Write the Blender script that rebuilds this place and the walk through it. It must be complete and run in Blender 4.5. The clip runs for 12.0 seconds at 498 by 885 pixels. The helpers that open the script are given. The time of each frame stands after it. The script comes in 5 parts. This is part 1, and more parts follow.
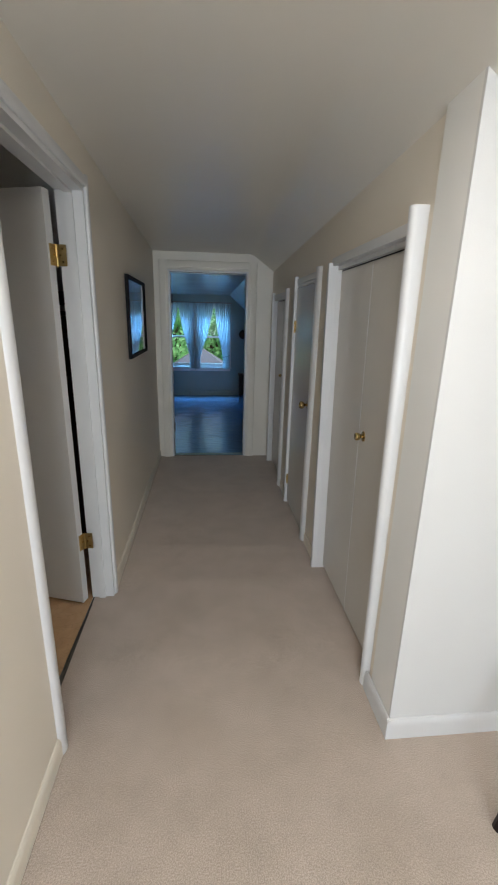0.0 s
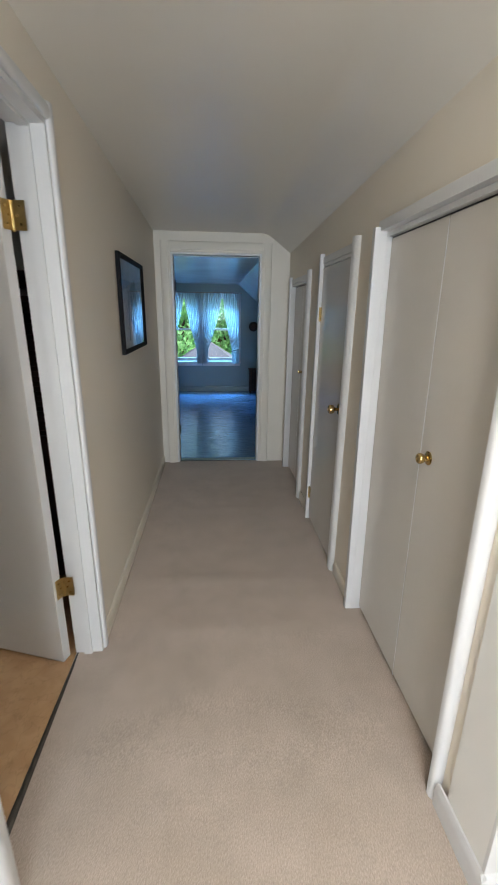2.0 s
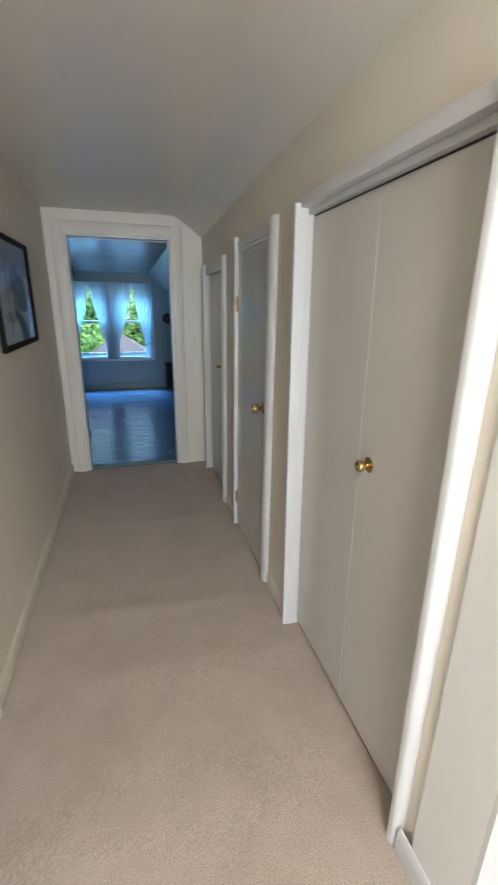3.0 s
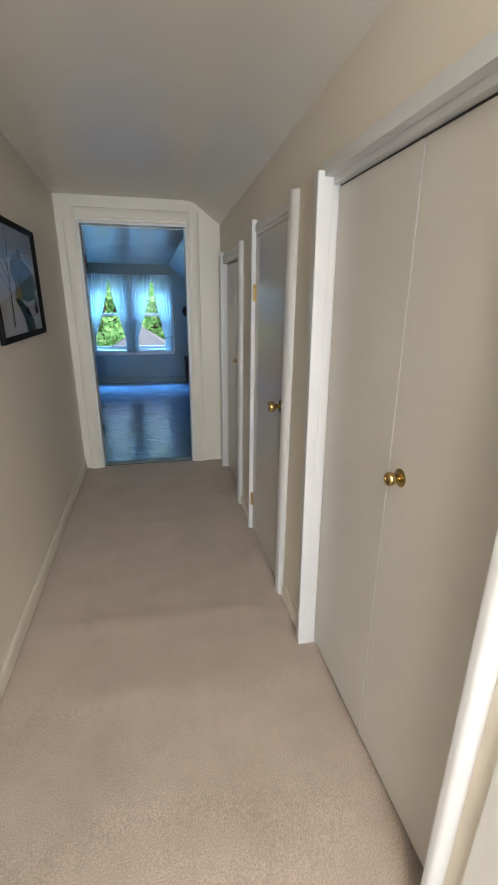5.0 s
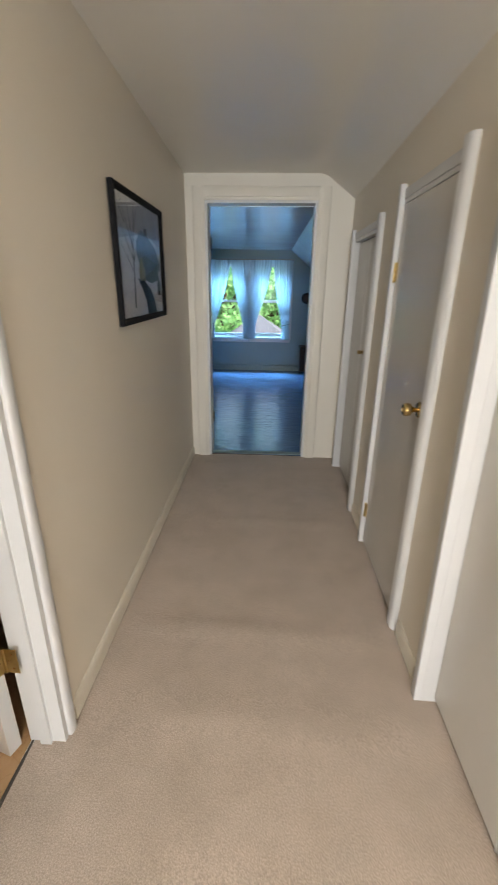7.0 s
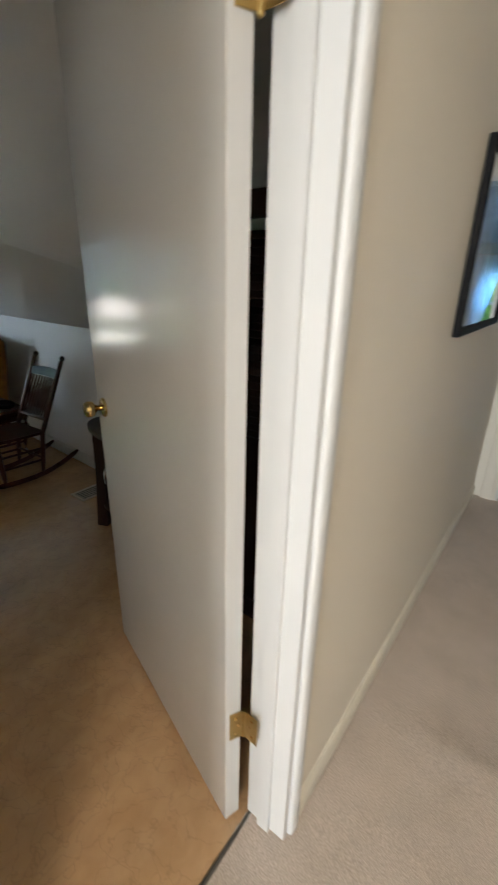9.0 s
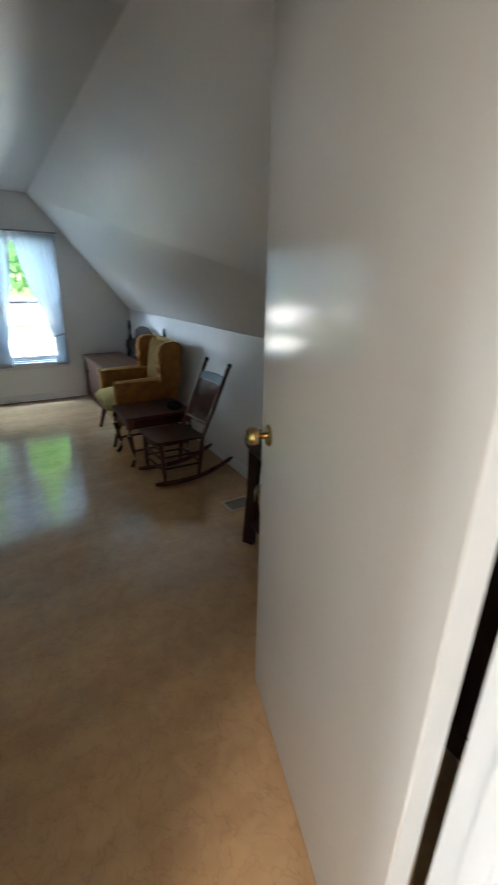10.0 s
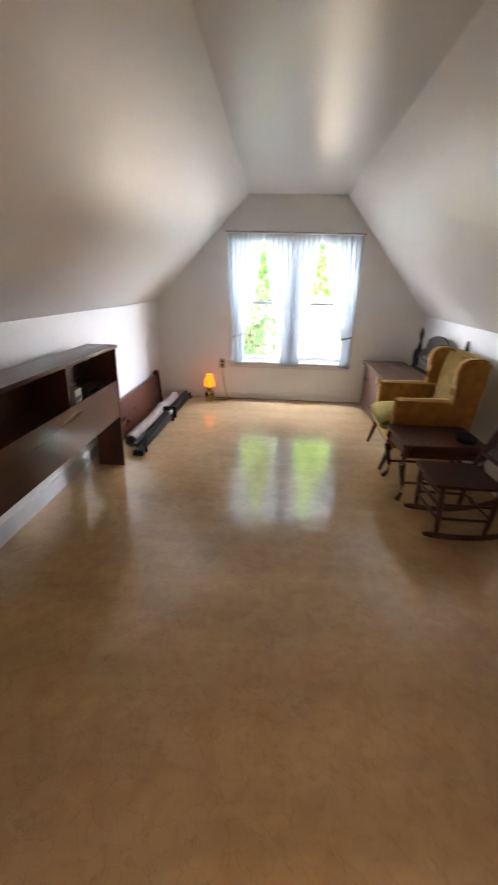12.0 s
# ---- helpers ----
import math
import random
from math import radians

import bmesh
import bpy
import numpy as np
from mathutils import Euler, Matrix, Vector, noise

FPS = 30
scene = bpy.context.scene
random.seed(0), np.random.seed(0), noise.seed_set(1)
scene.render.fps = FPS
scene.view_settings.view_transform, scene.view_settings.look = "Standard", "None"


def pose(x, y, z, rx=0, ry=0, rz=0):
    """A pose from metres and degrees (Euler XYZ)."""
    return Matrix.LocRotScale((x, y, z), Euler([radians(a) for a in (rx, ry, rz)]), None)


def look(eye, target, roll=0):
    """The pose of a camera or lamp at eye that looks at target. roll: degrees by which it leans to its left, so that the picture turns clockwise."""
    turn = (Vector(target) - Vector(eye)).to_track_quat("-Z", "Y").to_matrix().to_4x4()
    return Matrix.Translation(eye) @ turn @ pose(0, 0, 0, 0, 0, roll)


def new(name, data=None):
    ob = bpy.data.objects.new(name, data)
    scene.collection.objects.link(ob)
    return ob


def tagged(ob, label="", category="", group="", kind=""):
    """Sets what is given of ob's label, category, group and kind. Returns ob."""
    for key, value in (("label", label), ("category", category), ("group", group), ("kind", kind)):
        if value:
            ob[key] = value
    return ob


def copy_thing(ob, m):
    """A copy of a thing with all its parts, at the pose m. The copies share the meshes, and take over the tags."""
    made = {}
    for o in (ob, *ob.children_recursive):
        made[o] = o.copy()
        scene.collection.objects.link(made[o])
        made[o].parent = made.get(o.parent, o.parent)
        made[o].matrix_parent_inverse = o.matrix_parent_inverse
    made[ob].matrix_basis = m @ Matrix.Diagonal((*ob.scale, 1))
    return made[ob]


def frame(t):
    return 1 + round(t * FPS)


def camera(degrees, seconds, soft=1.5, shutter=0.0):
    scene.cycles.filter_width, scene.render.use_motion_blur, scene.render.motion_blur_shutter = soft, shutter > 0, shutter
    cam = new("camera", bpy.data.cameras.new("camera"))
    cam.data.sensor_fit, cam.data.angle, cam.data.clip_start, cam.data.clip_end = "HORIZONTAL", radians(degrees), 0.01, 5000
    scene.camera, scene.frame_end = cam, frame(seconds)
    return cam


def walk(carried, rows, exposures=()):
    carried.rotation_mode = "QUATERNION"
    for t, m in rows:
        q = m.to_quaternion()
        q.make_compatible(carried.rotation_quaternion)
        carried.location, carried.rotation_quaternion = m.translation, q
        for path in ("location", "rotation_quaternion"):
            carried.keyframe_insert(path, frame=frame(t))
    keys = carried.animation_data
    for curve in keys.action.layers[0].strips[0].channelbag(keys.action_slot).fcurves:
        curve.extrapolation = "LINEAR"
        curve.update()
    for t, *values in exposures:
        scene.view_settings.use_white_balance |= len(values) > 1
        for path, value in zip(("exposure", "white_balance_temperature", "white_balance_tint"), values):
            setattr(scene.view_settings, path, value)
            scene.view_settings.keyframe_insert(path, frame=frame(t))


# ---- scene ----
cam = camera(61.4, 12.0, soft=1.5, shutter=0.5)
PATH = [
    (0, (0.053, 0.031, 1.546), (0.252, 1.939, 0.982), 1.4),
    (0.5, (0.059, 0.049, 1.539), (0.181, 1.961, 0.965), 1.4),
    (1, (0.025, 0.177, 1.532), (0.154, 2.088, 0.958), 1.4),
    (1.5, (0.007, 0.356, 1.531), (0.16, 2.261, 0.94), 1.1),
    (2, (0.046, 0.546, 1.507), (0.206, 2.449, 0.913), 0.8),
    (2.5, (0.089, 0.714, 1.503), (0.379, 2.595, 0.887), 0.9),
    (3, (0.097, 0.803, 1.496), (0.614, 2.631, 0.872), 0.8),
    (3.2, (0.105, 0.825, 1.496), (0.692, 2.629, 0.863), 0.6),
    (4.8, (0.143, 0.938, 1.468), (0.623, 2.769, 0.821), 0.5),
    (5, (0.176, 0.973, 1.469), (0.592, 2.818, 0.819), 0.6),
    (5.5, (0.234, 1.027, 1.462), (0.501, 2.893, 0.796), 0.7),
    (6, (0.226, 1.069, 1.444), (0.37, 2.942, 0.759), 0.6),
    (6.5, (0.186, 1.14, 1.443), (0.248, 3.014, 0.749), 0.6),
    (6.7, (0.168, 1.17, 1.438), (0.195, 3.044, 0.742), 0.6),
    (8.3, (0.047, 1.465, 1.421), (-0.79, 3.135, 0.706), 1.5),
    (8.5, (-0.004, 1.479, 1.412), (-0.934, 3.101, 0.702), 1.3),
    (9, (-0.175, 1.546, 1.416), (-1.284, 3.047, 0.698), 1.3),
    (9.5, (-0.309, 1.6, 1.409), (-1.62, 2.928, 0.689), 1.0),
    (10, (-0.429, 1.68, 1.417), (-2.011, 2.681, 0.714), 1.0),
    (10.5, (-0.542, 1.704, 1.409), (-2.268, 2.419, 0.695), 1.2),
    (11, (-0.683, 1.701, 1.404), (-2.474, 2.24, 0.695), 0.9),
    (11.5, (-0.785, 1.682, 1.408), (-2.636, 1.928, 0.689), 0.5),
    (12, (-0.931, 1.653, 1.391), (-2.799, 1.555, 0.683), 1.6),
]
# seconds, stops, kelvin, tint
EXPOSURES = [(0, 1.0, 6400, 12), (2, 1.62, 6450, 12), (2.5, 1.68, 6500, 12), (5, 1.88, 6850, 13), (6.5, 2.0, 7250, 15), (8.5, 2.15, 7150, 13), (9, 2.2, 7000, 12), (9.5, 2.25, 6400, 10), (10.5, 3.1, 7000, 16), (11, 3.3, 7450, 20), (12, 3.5, 8500, 28)]
walk(cam, [(t, look(eye, target, roll)) for t, eye, target, roll in PATH], EXPOSURES)

# ---------------------------------------------------------------- world and light
world = bpy.data.worlds.new("world")
scene.world = world
world.use_nodes = True
wn = world.node_tree
wn.nodes.clear()
sky = wn.nodes.new("ShaderNodeTexSky")
sky.sky_type = 'NISHITA'
sky.sun_disc = False
sky.sun_elevation, sky.sun_rotation = radians(52), radians(115)
bg = wn.nodes.new("ShaderNodeBackground")
bg.inputs["Strength"].default_value = 0.15
wo = wn.nodes.new("ShaderNodeOutputWorld")
wn.links.new(sky.outputs[0], bg.inputs[0])
wn.links.new(bg.outputs[0], wo.inputs[0])

sun = new("sun", bpy.data.lights.new("sun", 'SUN'))
sun.data.energy, sun.data.angle, sun.data.color = 5.0, radians(0.5), (1.0, 0.95, 0.86)
# the sun stands in the south-east
sun.matrix_world = look((5.6, -2.6, 7.9), (0, 0, 0))


def window_light(name, eye, target, width, height, watts, colour):
    """An area lamp that stands in for the sky's light at a window."""
    data = bpy.data.lights.new(name, 'AREA')
    data.shape, data.size, data.size_y, data.energy, data.color = 'RECTANGLE', width, height, watts, colour
    ob = new(name, data)
    ob.matrix_world = look(eye, target)
    return ob


# area lamps added outside, beside and above the windows, standing in for the sky
window_light("sky_fill_gable", (-7.0, 1.86, 3.3), (-5.5, 1.86, 0.0), 2.4, 0.9, 95, (0.45, 0.70, 1.0))
window_light("sky_fill_gable_south", (-9.2, -1.9, 2.0), (-3.0, 2.7, 0.3), 2.8, 2.6, 165, (0.56, 0.76, 1.0))
window_light("sky_fill_gable_north", (-9.2, 5.6, 2.0), (-3.0, 1.0, 0.3), 2.8, 2.6, 165, (0.56, 0.76, 1.0))
window_light("sky_fill_far", (-0.22, 10.05, 3.45), (-0.22, 7.7, 0.45), 2.2, 1.4, 285, (0.16, 0.51, 0.95))
# added lamp in the opening of the unseen landing window
window_light("sky_fill_landing", (0.10, -2.33, 1.25), (0.50, 2.6, 1.45), 1.06, 1.16, 33, (0.82, 0.92, 1.0))
# the lamp under the landing's ceiling dome
bulb = new("landing_bulb", bpy.data.lights.new("landing_bulb", 'AREA'))
bulb.data.shape, bulb.data.size, bulb.data.energy, bulb.data.color = 'DISK', 0.24, 6.0, (1.0, 0.95, 0.87)
bulb.matrix_world = look((0.30, 0.45, 2.215), (0.30, 0.4501, 0.0))


# ---------------------------------------------------------------- materials
def material(name):
    m = bpy.data.materials.new(name)
    m.use_nodes = True
    nt = m.node_tree
    return m, nt, nt.nodes["Principled BSDF"]


def surf(name, c1, c2, scale=3.0, rough=0.6, rough2=None, bump=0.0, bump_scale=60.0, spec=0.5, metal=0.0,
         stretch=(1, 1, 1), detail=4.0, grit=0.5, fine=0.0, fine_scale=180.0, coat=0.0, lo=0.2, hi=0.8):
    """Two tones mixed by noise at a large and a fine scale, with uneven gloss and fine relief."""
    m, nt, b = material(name)
    tc = nt.nodes.new("ShaderNodeTexCoord")
    mp = nt.nodes.new("ShaderNodeMapping")
    mp.inputs["Scale"].default_value = stretch
    nt.links.new(tc.outputs["Object"], mp.inputs[0])
    n1 = nt.nodes.new("ShaderNodeTexNoise")
    n1.inputs["Scale"].default_value, n1.inputs["Detail"].default_value, n1.inputs["Roughness"].default_value = scale, detail, grit
    nt.links.new(mp.outputs[0], n1.inputs[0])
    ramp = nt.nodes.new("ShaderNodeValToRGB")
    ramp.color_ramp.elements[0].position, ramp.color_ramp.elements[1].position = lo, hi
    ramp.color_ramp.elements[0].color, ramp.color_ramp.elements[1].color = (*c1, 1), (*c2, 1)
    nt.links.new(n1.outputs[0], ramp.inputs[0])
    colour = ramp.outputs[0]
    if fine:
        n2 = nt.nodes.new("ShaderNodeTexNoise")
        n2.inputs["Scale"].default_value, n2.inputs["Detail"].default_value = fine_scale, 2
        nt.links.new(mp.outputs[0], n2.inputs[0])
        mr = nt.nodes.new("ShaderNodeMapRange")
        mr.inputs[1].default_value, mr.inputs[2].default_value = 0.3, 0.7
        mr.inputs[3].default_value, mr.inputs[4].default_value = 1 - fine, 1 + fine
        nt.links.new(n2.outputs[0], mr.inputs[0])
        mx = nt.nodes.new("ShaderNodeVectorMath")
        mx.operation = 'SCALE'
        nt.links.new(colour, mx.inputs[0])
        nt.links.new(mr.outputs[0], mx.inputs["Scale"])
        colour = mx.outputs[0]
    nt.links.new(colour, b.inputs["Base Color"])
    rr = nt.nodes.new("ShaderNodeMapRange")
    rr.inputs[3].default_value, rr.inputs[4].default_value = rough, rough if rough2 is None else rough2
    rr.inputs[1].default_value, rr.inputs[2].default_value = 0.3, 0.7
    nt.links.new(n1.outputs[0], rr.inputs[0])
    nt.links.new(rr.outputs[0], b.inputs["Roughness"])
    b.inputs["Specular IOR Level"].default_value = spec
    b.inputs["Metallic"].default_value = metal
    b.inputs["Coat Weight"].default_value = coat
    b.inputs["Coat Roughness"].default_value = 0.12
    if bump:
        n3 = nt.nodes.new("ShaderNodeTexNoise")
        n3.inputs["Scale"].default_value, n3.inputs["Detail"].default_value = bump_scale, 3
        nt.links.new(mp.outputs[0], n3.inputs[0])
        bp = nt.nodes.new("ShaderNodeBump")
        bp.inputs["Strength"].default_value, bp.inputs["Distance"].default_value = bump, 0.01
        nt.links.new(n3.outputs[0], bp.inputs["Height"])
        nt.links.new(bp.outputs[0], b.inputs["Normal"])
    return m


M_WALL = surf("cream_wall_paint", (0.73, 0.67, 0.575), (0.77, 0.71, 0.615), 2.0, 0.42, 0.55, 0.06, 220)
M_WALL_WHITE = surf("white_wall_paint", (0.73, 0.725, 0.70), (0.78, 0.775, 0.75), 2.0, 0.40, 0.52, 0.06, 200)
# flat ceiling greyed in colour for the weaker light it gets
M_CEIL = surf("shaded_semi_gloss_ceiling_paint", (0.55, 0.53, 0.50), (0.60, 0.58, 0.55), 1.5, 0.29, 0.35, 0.06, 14, spec=0.4)
M_HALL_CEIL = surf("hall_semi_gloss_ceiling_paint", (0.66, 0.625, 0.565), (0.71, 0.675, 0.615), 1.5, 0.29, 0.35, 0.05, 14, spec=0.45)
# slope colour raised for the stronger light it catches
M_SLOPE = surf("lit_semi_gloss_slope_paint", (0.66, 0.64, 0.60), (0.71, 0.69, 0.65), 1.5, 0.36, 0.44, 0.06, 12, spec=0.5)
M_END = surf("warm_white_gloss_paint", (0.68, 0.65, 0.585), (0.72, 0.69, 0.625), 3.0, 0.30, 0.40, 0.05, 90)
M_CLOSET_GLOSS = surf("closet_flush_door_paint", (0.56, 0.535, 0.495), (0.60, 0.575, 0.535), 2.5, 0.16, 0.2, 0.02, 22, spec=0.32)
# one even blue-green tone for the far room's walls
M_TEAL = surf("blue_green_wall_tone", (0.22, 0.32, 0.33), (0.26, 0.36, 0.37), 2.0, 0.45, 0.55, 0.05, 200)
M_TRIM = surf("white_gloss_trim", (0.60, 0.605, 0.61), (0.64, 0.645, 0.65), 3.0, 0.30, 0.40, 0.05, 90)
M_BASE = surf("cream_baseboard_paint", (0.70, 0.65, 0.55), (0.75, 0.70, 0.60), 4.0, 0.30, 0.42, 0.06, 90)
M_DOOR = surf("door_gloss_paint", (0.60, 0.58, 0.55), (0.64, 0.62, 0.59), 2.5, 0.13, 0.17, 0.02, 22, spec=0.55)
M_CLOSET = surf("closet_door_satin_paint", (0.58, 0.555, 0.515), (0.62, 0.595, 0.555), 2.5, 0.20, 0.25, 0.05, 35, spec=0.16)
M_DARK = surf("duct_shade_black", (0.01, 0.01, 0.01), (0.02, 0.02, 0.02), 4, 0.9)
M_BRASS = surf("polished_brass", (0.52, 0.37, 0.15), (0.62, 0.46, 0.21), 12, 0.05, 0.10, metal=1.0)
M_BRASS_OLD = surf("tarnished_brass", (0.42, 0.30, 0.11), (0.58, 0.42, 0.18), 25, 0.28, 0.45, metal=1.0)
M_BLACK_IRON = surf("black_iron", (0.015, 0.015, 0.016), (0.03, 0.03, 0.032), 20, 0.35, 0.5)
M_GLASS, _nt, _b = material("picture_glass")
_b.inputs["Base Color"].default_value = (1, 1, 1, 1)
_b.inputs["Roughness"].default_value = 0.0
_b.inputs["Transmission Weight"].default_value = 1.0
_b.inputs["IOR"].default_value = 1.45
M_PANE, _nt, _b = material("thin_window_pane")
_b.inputs["Base Color"].default_value = (1, 1, 1, 1)
_b.inputs["Roughness"].default_value = 0.0
_b.inputs["Transmission Weight"].default_value = 1.0
_b.inputs["IOR"].default_value = 1.14


def carpet():
    m = surf("beige_carpet", (0.415, 0.347, 0.29), (0.505, 0.424, 0.362), 4.2, 0.95, None, 0.13, 300, spec=0.12, fine=0.22, fine_scale=230,
             detail=12, grit=0.66, lo=0.30, hi=0.70)
    b = m.node_tree.nodes["Principled BSDF"]
    b.inputs["Sheen Weight"].default_value = 0.25
    b.inputs["Sheen Roughness"].default_value = 0.5
    return m


def vinyl():
    """Glossy sheet vinyl with a marbled beige pattern and slow waves."""
    m, nt, b = material("marbled_sheet_vinyl")
    tc = nt.nodes.new("ShaderNodeTexCoord")
    n1 = nt.nodes.new("ShaderNodeTexNoise")
    n1.inputs["Scale"].default_value, n1.inputs["Detail"].default_value, n1.inputs["Distortion"].default_value = 11.0, 8.0, 0.8
    nt.links.new(tc.outputs["Object"], n1.inputs[0])
    ramp = nt.nodes.new("ShaderNodeValToRGB")
    ramp.color_ramp.elements[0].position, ramp.color_ramp.elements[1].position = 0.36, 0.62
    ramp.color_ramp.elements[0].color = (0.540, 0.330, 0.168, 1)
    ramp.color_ramp.elements[1].color = (0.605, 0.380, 0.202, 1)
    nt.links.new(n1.outputs[0], ramp.inputs[0])
    # fine dark veins between the pebbles of the pattern
    vo = nt.nodes.new("ShaderNodeTexVoronoi")
    vo.feature = 'DISTANCE_TO_EDGE'
    vo.inputs["Scale"].default_value = 13.0
    wob = nt.nodes.new("ShaderNodeTexNoise")
    wob.inputs["Scale"].default_value, wob.inputs["Detail"].default_value = 6.0, 5.0
    nt.links.new(tc.outputs["Object"], wob.inputs[0])
    add = nt.nodes.new("ShaderNodeVectorMath")
    add.operation = 'MULTIPLY_ADD'
    nt.links.new(wob.outputs["Color"], add.inputs[0])
    add.inputs[1].default_value = (0.34, 0.34, 0.34)
    nt.links.new(tc.outputs["Object"], add.inputs[2])
    nt.links.new(add.outputs[0], vo.inputs["Vector"])
    mr = nt.nodes.new("ShaderNodeMapRange")
    mr.inputs[1].default_value, mr.inputs[2].default_value = 0.0, 0.035
    mr.inputs[3].default_value, mr.inputs[4].default_value = 0.84, 1.0
    nt.links.new(vo.outputs["Distance"], mr.inputs[0])
    mx = nt.nodes.new("ShaderNodeVectorMath")
    mx.operation = 'SCALE'
    nt.links.new(ramp.outputs[0], mx.inputs[0])
    nt.links.new(mr.outputs[0], mx.inputs["Scale"])
    long = nt.nodes.new("ShaderNodeMapping")
    long.inputs["Scale"].default_value = (1.0, 0.16, 1.0)
    nt.links.new(tc.outputs["Object"], long.inputs[0])
    band = nt.nodes.new("ShaderNodeTexNoise")
    band.inputs["Scale"].default_value, band.inputs["Detail"].default_value = 5.5, 4.0
    nt.links.new(long.outputs[0], band.inputs[0])
    tone = nt.nodes.new("ShaderNodeMapRange")
    tone.inputs[1].default_value, tone.inputs[2].default_value = 0.32, 0.68
    tone.inputs[3].default_value, tone.inputs[4].default_value = 0.90, 1.07
    nt.links.new(band.outputs[0], tone.inputs[0])
    worn = nt.nodes.new("ShaderNodeVectorMath")
    worn.operation = 'SCALE'
    nt.links.new(mx.outputs[0], worn.inputs[0])
    nt.links.new(tone.outputs[0], worn.inputs["Scale"])
    nt.links.new(worn.outputs[0], b.inputs["Base Color"])
    b.inputs["Roughness"].default_value = 0.06
    b.inputs["Specular IOR Level"].default_value = 0.75
    b.inputs["Coat Weight"].default_value = 0.6
    b.inputs["Coat Roughness"].default_value = 0.16
    wave = nt.nodes.new("ShaderNodeTexNoise")
    wave.inputs["Scale"].default_value, wave.inputs["Detail"].default_value = 14.0, 2.0
    squash = nt.nodes.new("ShaderNodeMapping")
    squash.inputs["Scale"].default_value = (1.0, 0.35, 1.0)
    nt.links.new(tc.outputs["Object"], squash.inputs[0])
    nt.links.new(squash.outputs[0], wave.inputs[0])
    bp = nt.nodes.new("ShaderNodeBump")
    bp.inputs["Strength"].default_value, bp.inputs["Distance"].default_value = 0.30, 0.008
    nt.links.new(wave.outputs[0], bp.inputs["Height"])
    nt.links.new(bp.outputs[0], b.inputs["Normal"])
    return m


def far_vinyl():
    """Waxed floor, daylight's blue put into its colour; embossing breaks up the reflections."""
    m = surf("blue_lit_embossed_vinyl", (0.14, 0.25, 0.42), (0.20, 0.31, 0.48), 5.0, 0.03, 0.06, 0.9, 15, spec=1.0, stretch=(0.7, 1.3, 1))
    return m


def sheer(name, glow):
    m, nt, b = material(name)
    tr = nt.nodes.new("ShaderNodeBsdfTranslucent")
    tr.inputs[0].default_value = (*glow, 1)
    di = nt.nodes.new("ShaderNodeBsdfDiffuse")
    di.inputs[0].default_value = (0.74, 0.77, 0.78, 1)
    tp = nt.nodes.new("ShaderNodeBsdfTransparent")
    m1 = nt.nodes.new("ShaderNodeMixShader")
    m1.inputs[0].default_value = 0.55
    m2 = nt.nodes.new("ShaderNodeMixShader")
    m2.inputs[0].default_value = 0.07
    nt.links.new(di.outputs[0], m1.inputs[1])
    nt.links.new(tr.outputs[0], m1.inputs[2])
    nt.links.new(m1.outputs[0], m2.inputs[1])
    nt.links.new(tp.outputs[0], m2.inputs[2])
    nt.links.new(m2.outputs[0], nt.nodes["Material Output"].inputs[0])
    return m


M_CARPET, M_VINYL, M_FARFLOOR = carpet(), vinyl(), far_vinyl()
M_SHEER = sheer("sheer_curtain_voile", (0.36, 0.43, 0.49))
# same voile with its glow lowered against the bright daylight behind the gable
M_SHEER_DIMMED = sheer("dimmed_curtain_voile", (0.20, 0.235, 0.26))


# ---------------------------------------------------------------- mesh helpers
def box(bm, x0, x1, y0, y1, z0, z1, bevel=0.0):
    vs = [bm.verts.new((x, y, z)) for x in (x0, x1) for y in (y0, y1) for z in (z0, z1)]
    fs = [bm.faces.new([vs[i] for i in f]) for f in ((0, 1, 3, 2), (4, 6, 7, 5), (0, 4, 5, 1), (2, 3, 7, 6), (0, 2, 6, 4), (1, 5, 7, 3))]
    if bevel:
        es = list({e for f in fs for e in f.edges})
        bmesh.ops.bevel(bm, geom=es, offset=bevel, segments=2, affect='EDGES', profile=0.5)
    return bm


def loft(bm, rings, closed=True, caps=True):
    """Skin over rings of equal count."""
    rows = [[bm.verts.new(p) for p in r] for r in rings]
    n = len(rows[0])
    for a, b in zip(rows, rows[1:]):
        for i in range(n if closed else n - 1):
            j = (i + 1) % n
            bm.faces.new((a[i], a[j], b[j], b[i]))
    if caps and closed and n > 2:
        bm.faces.new(rows[0][::-1])
        bm.faces.new(rows[-1])
    return bm


def lathe(bm, profile, at=(0, 0, 0), n=16, m=None):
    """profile: (radius, height) pairs turned round z."""
    m = m or Matrix.Translation(at)
    return loft(bm, [[m @ Vector((r * math.cos(2 * math.pi * i / n), r * math.sin(2 * math.pi * i / n), h)) for i in range(n)]
                     for r, h in profile])


def rod(bm, a, b, r, r2=None, n=8):
    """A round bar from a to b."""
    a, b = Vector(a), Vector(b)
    q = (b - a).to_track_quat('Z', 'Y').to_matrix()
    r2 = r if r2 is None else r2
    return loft(bm, [[p + q @ Vector((s * math.cos(2 * math.pi * i / n), s * math.sin(2 * math.pi * i / n), 0)) for i in range(n)]
                     for p, s in ((a, r), (b, r2))])


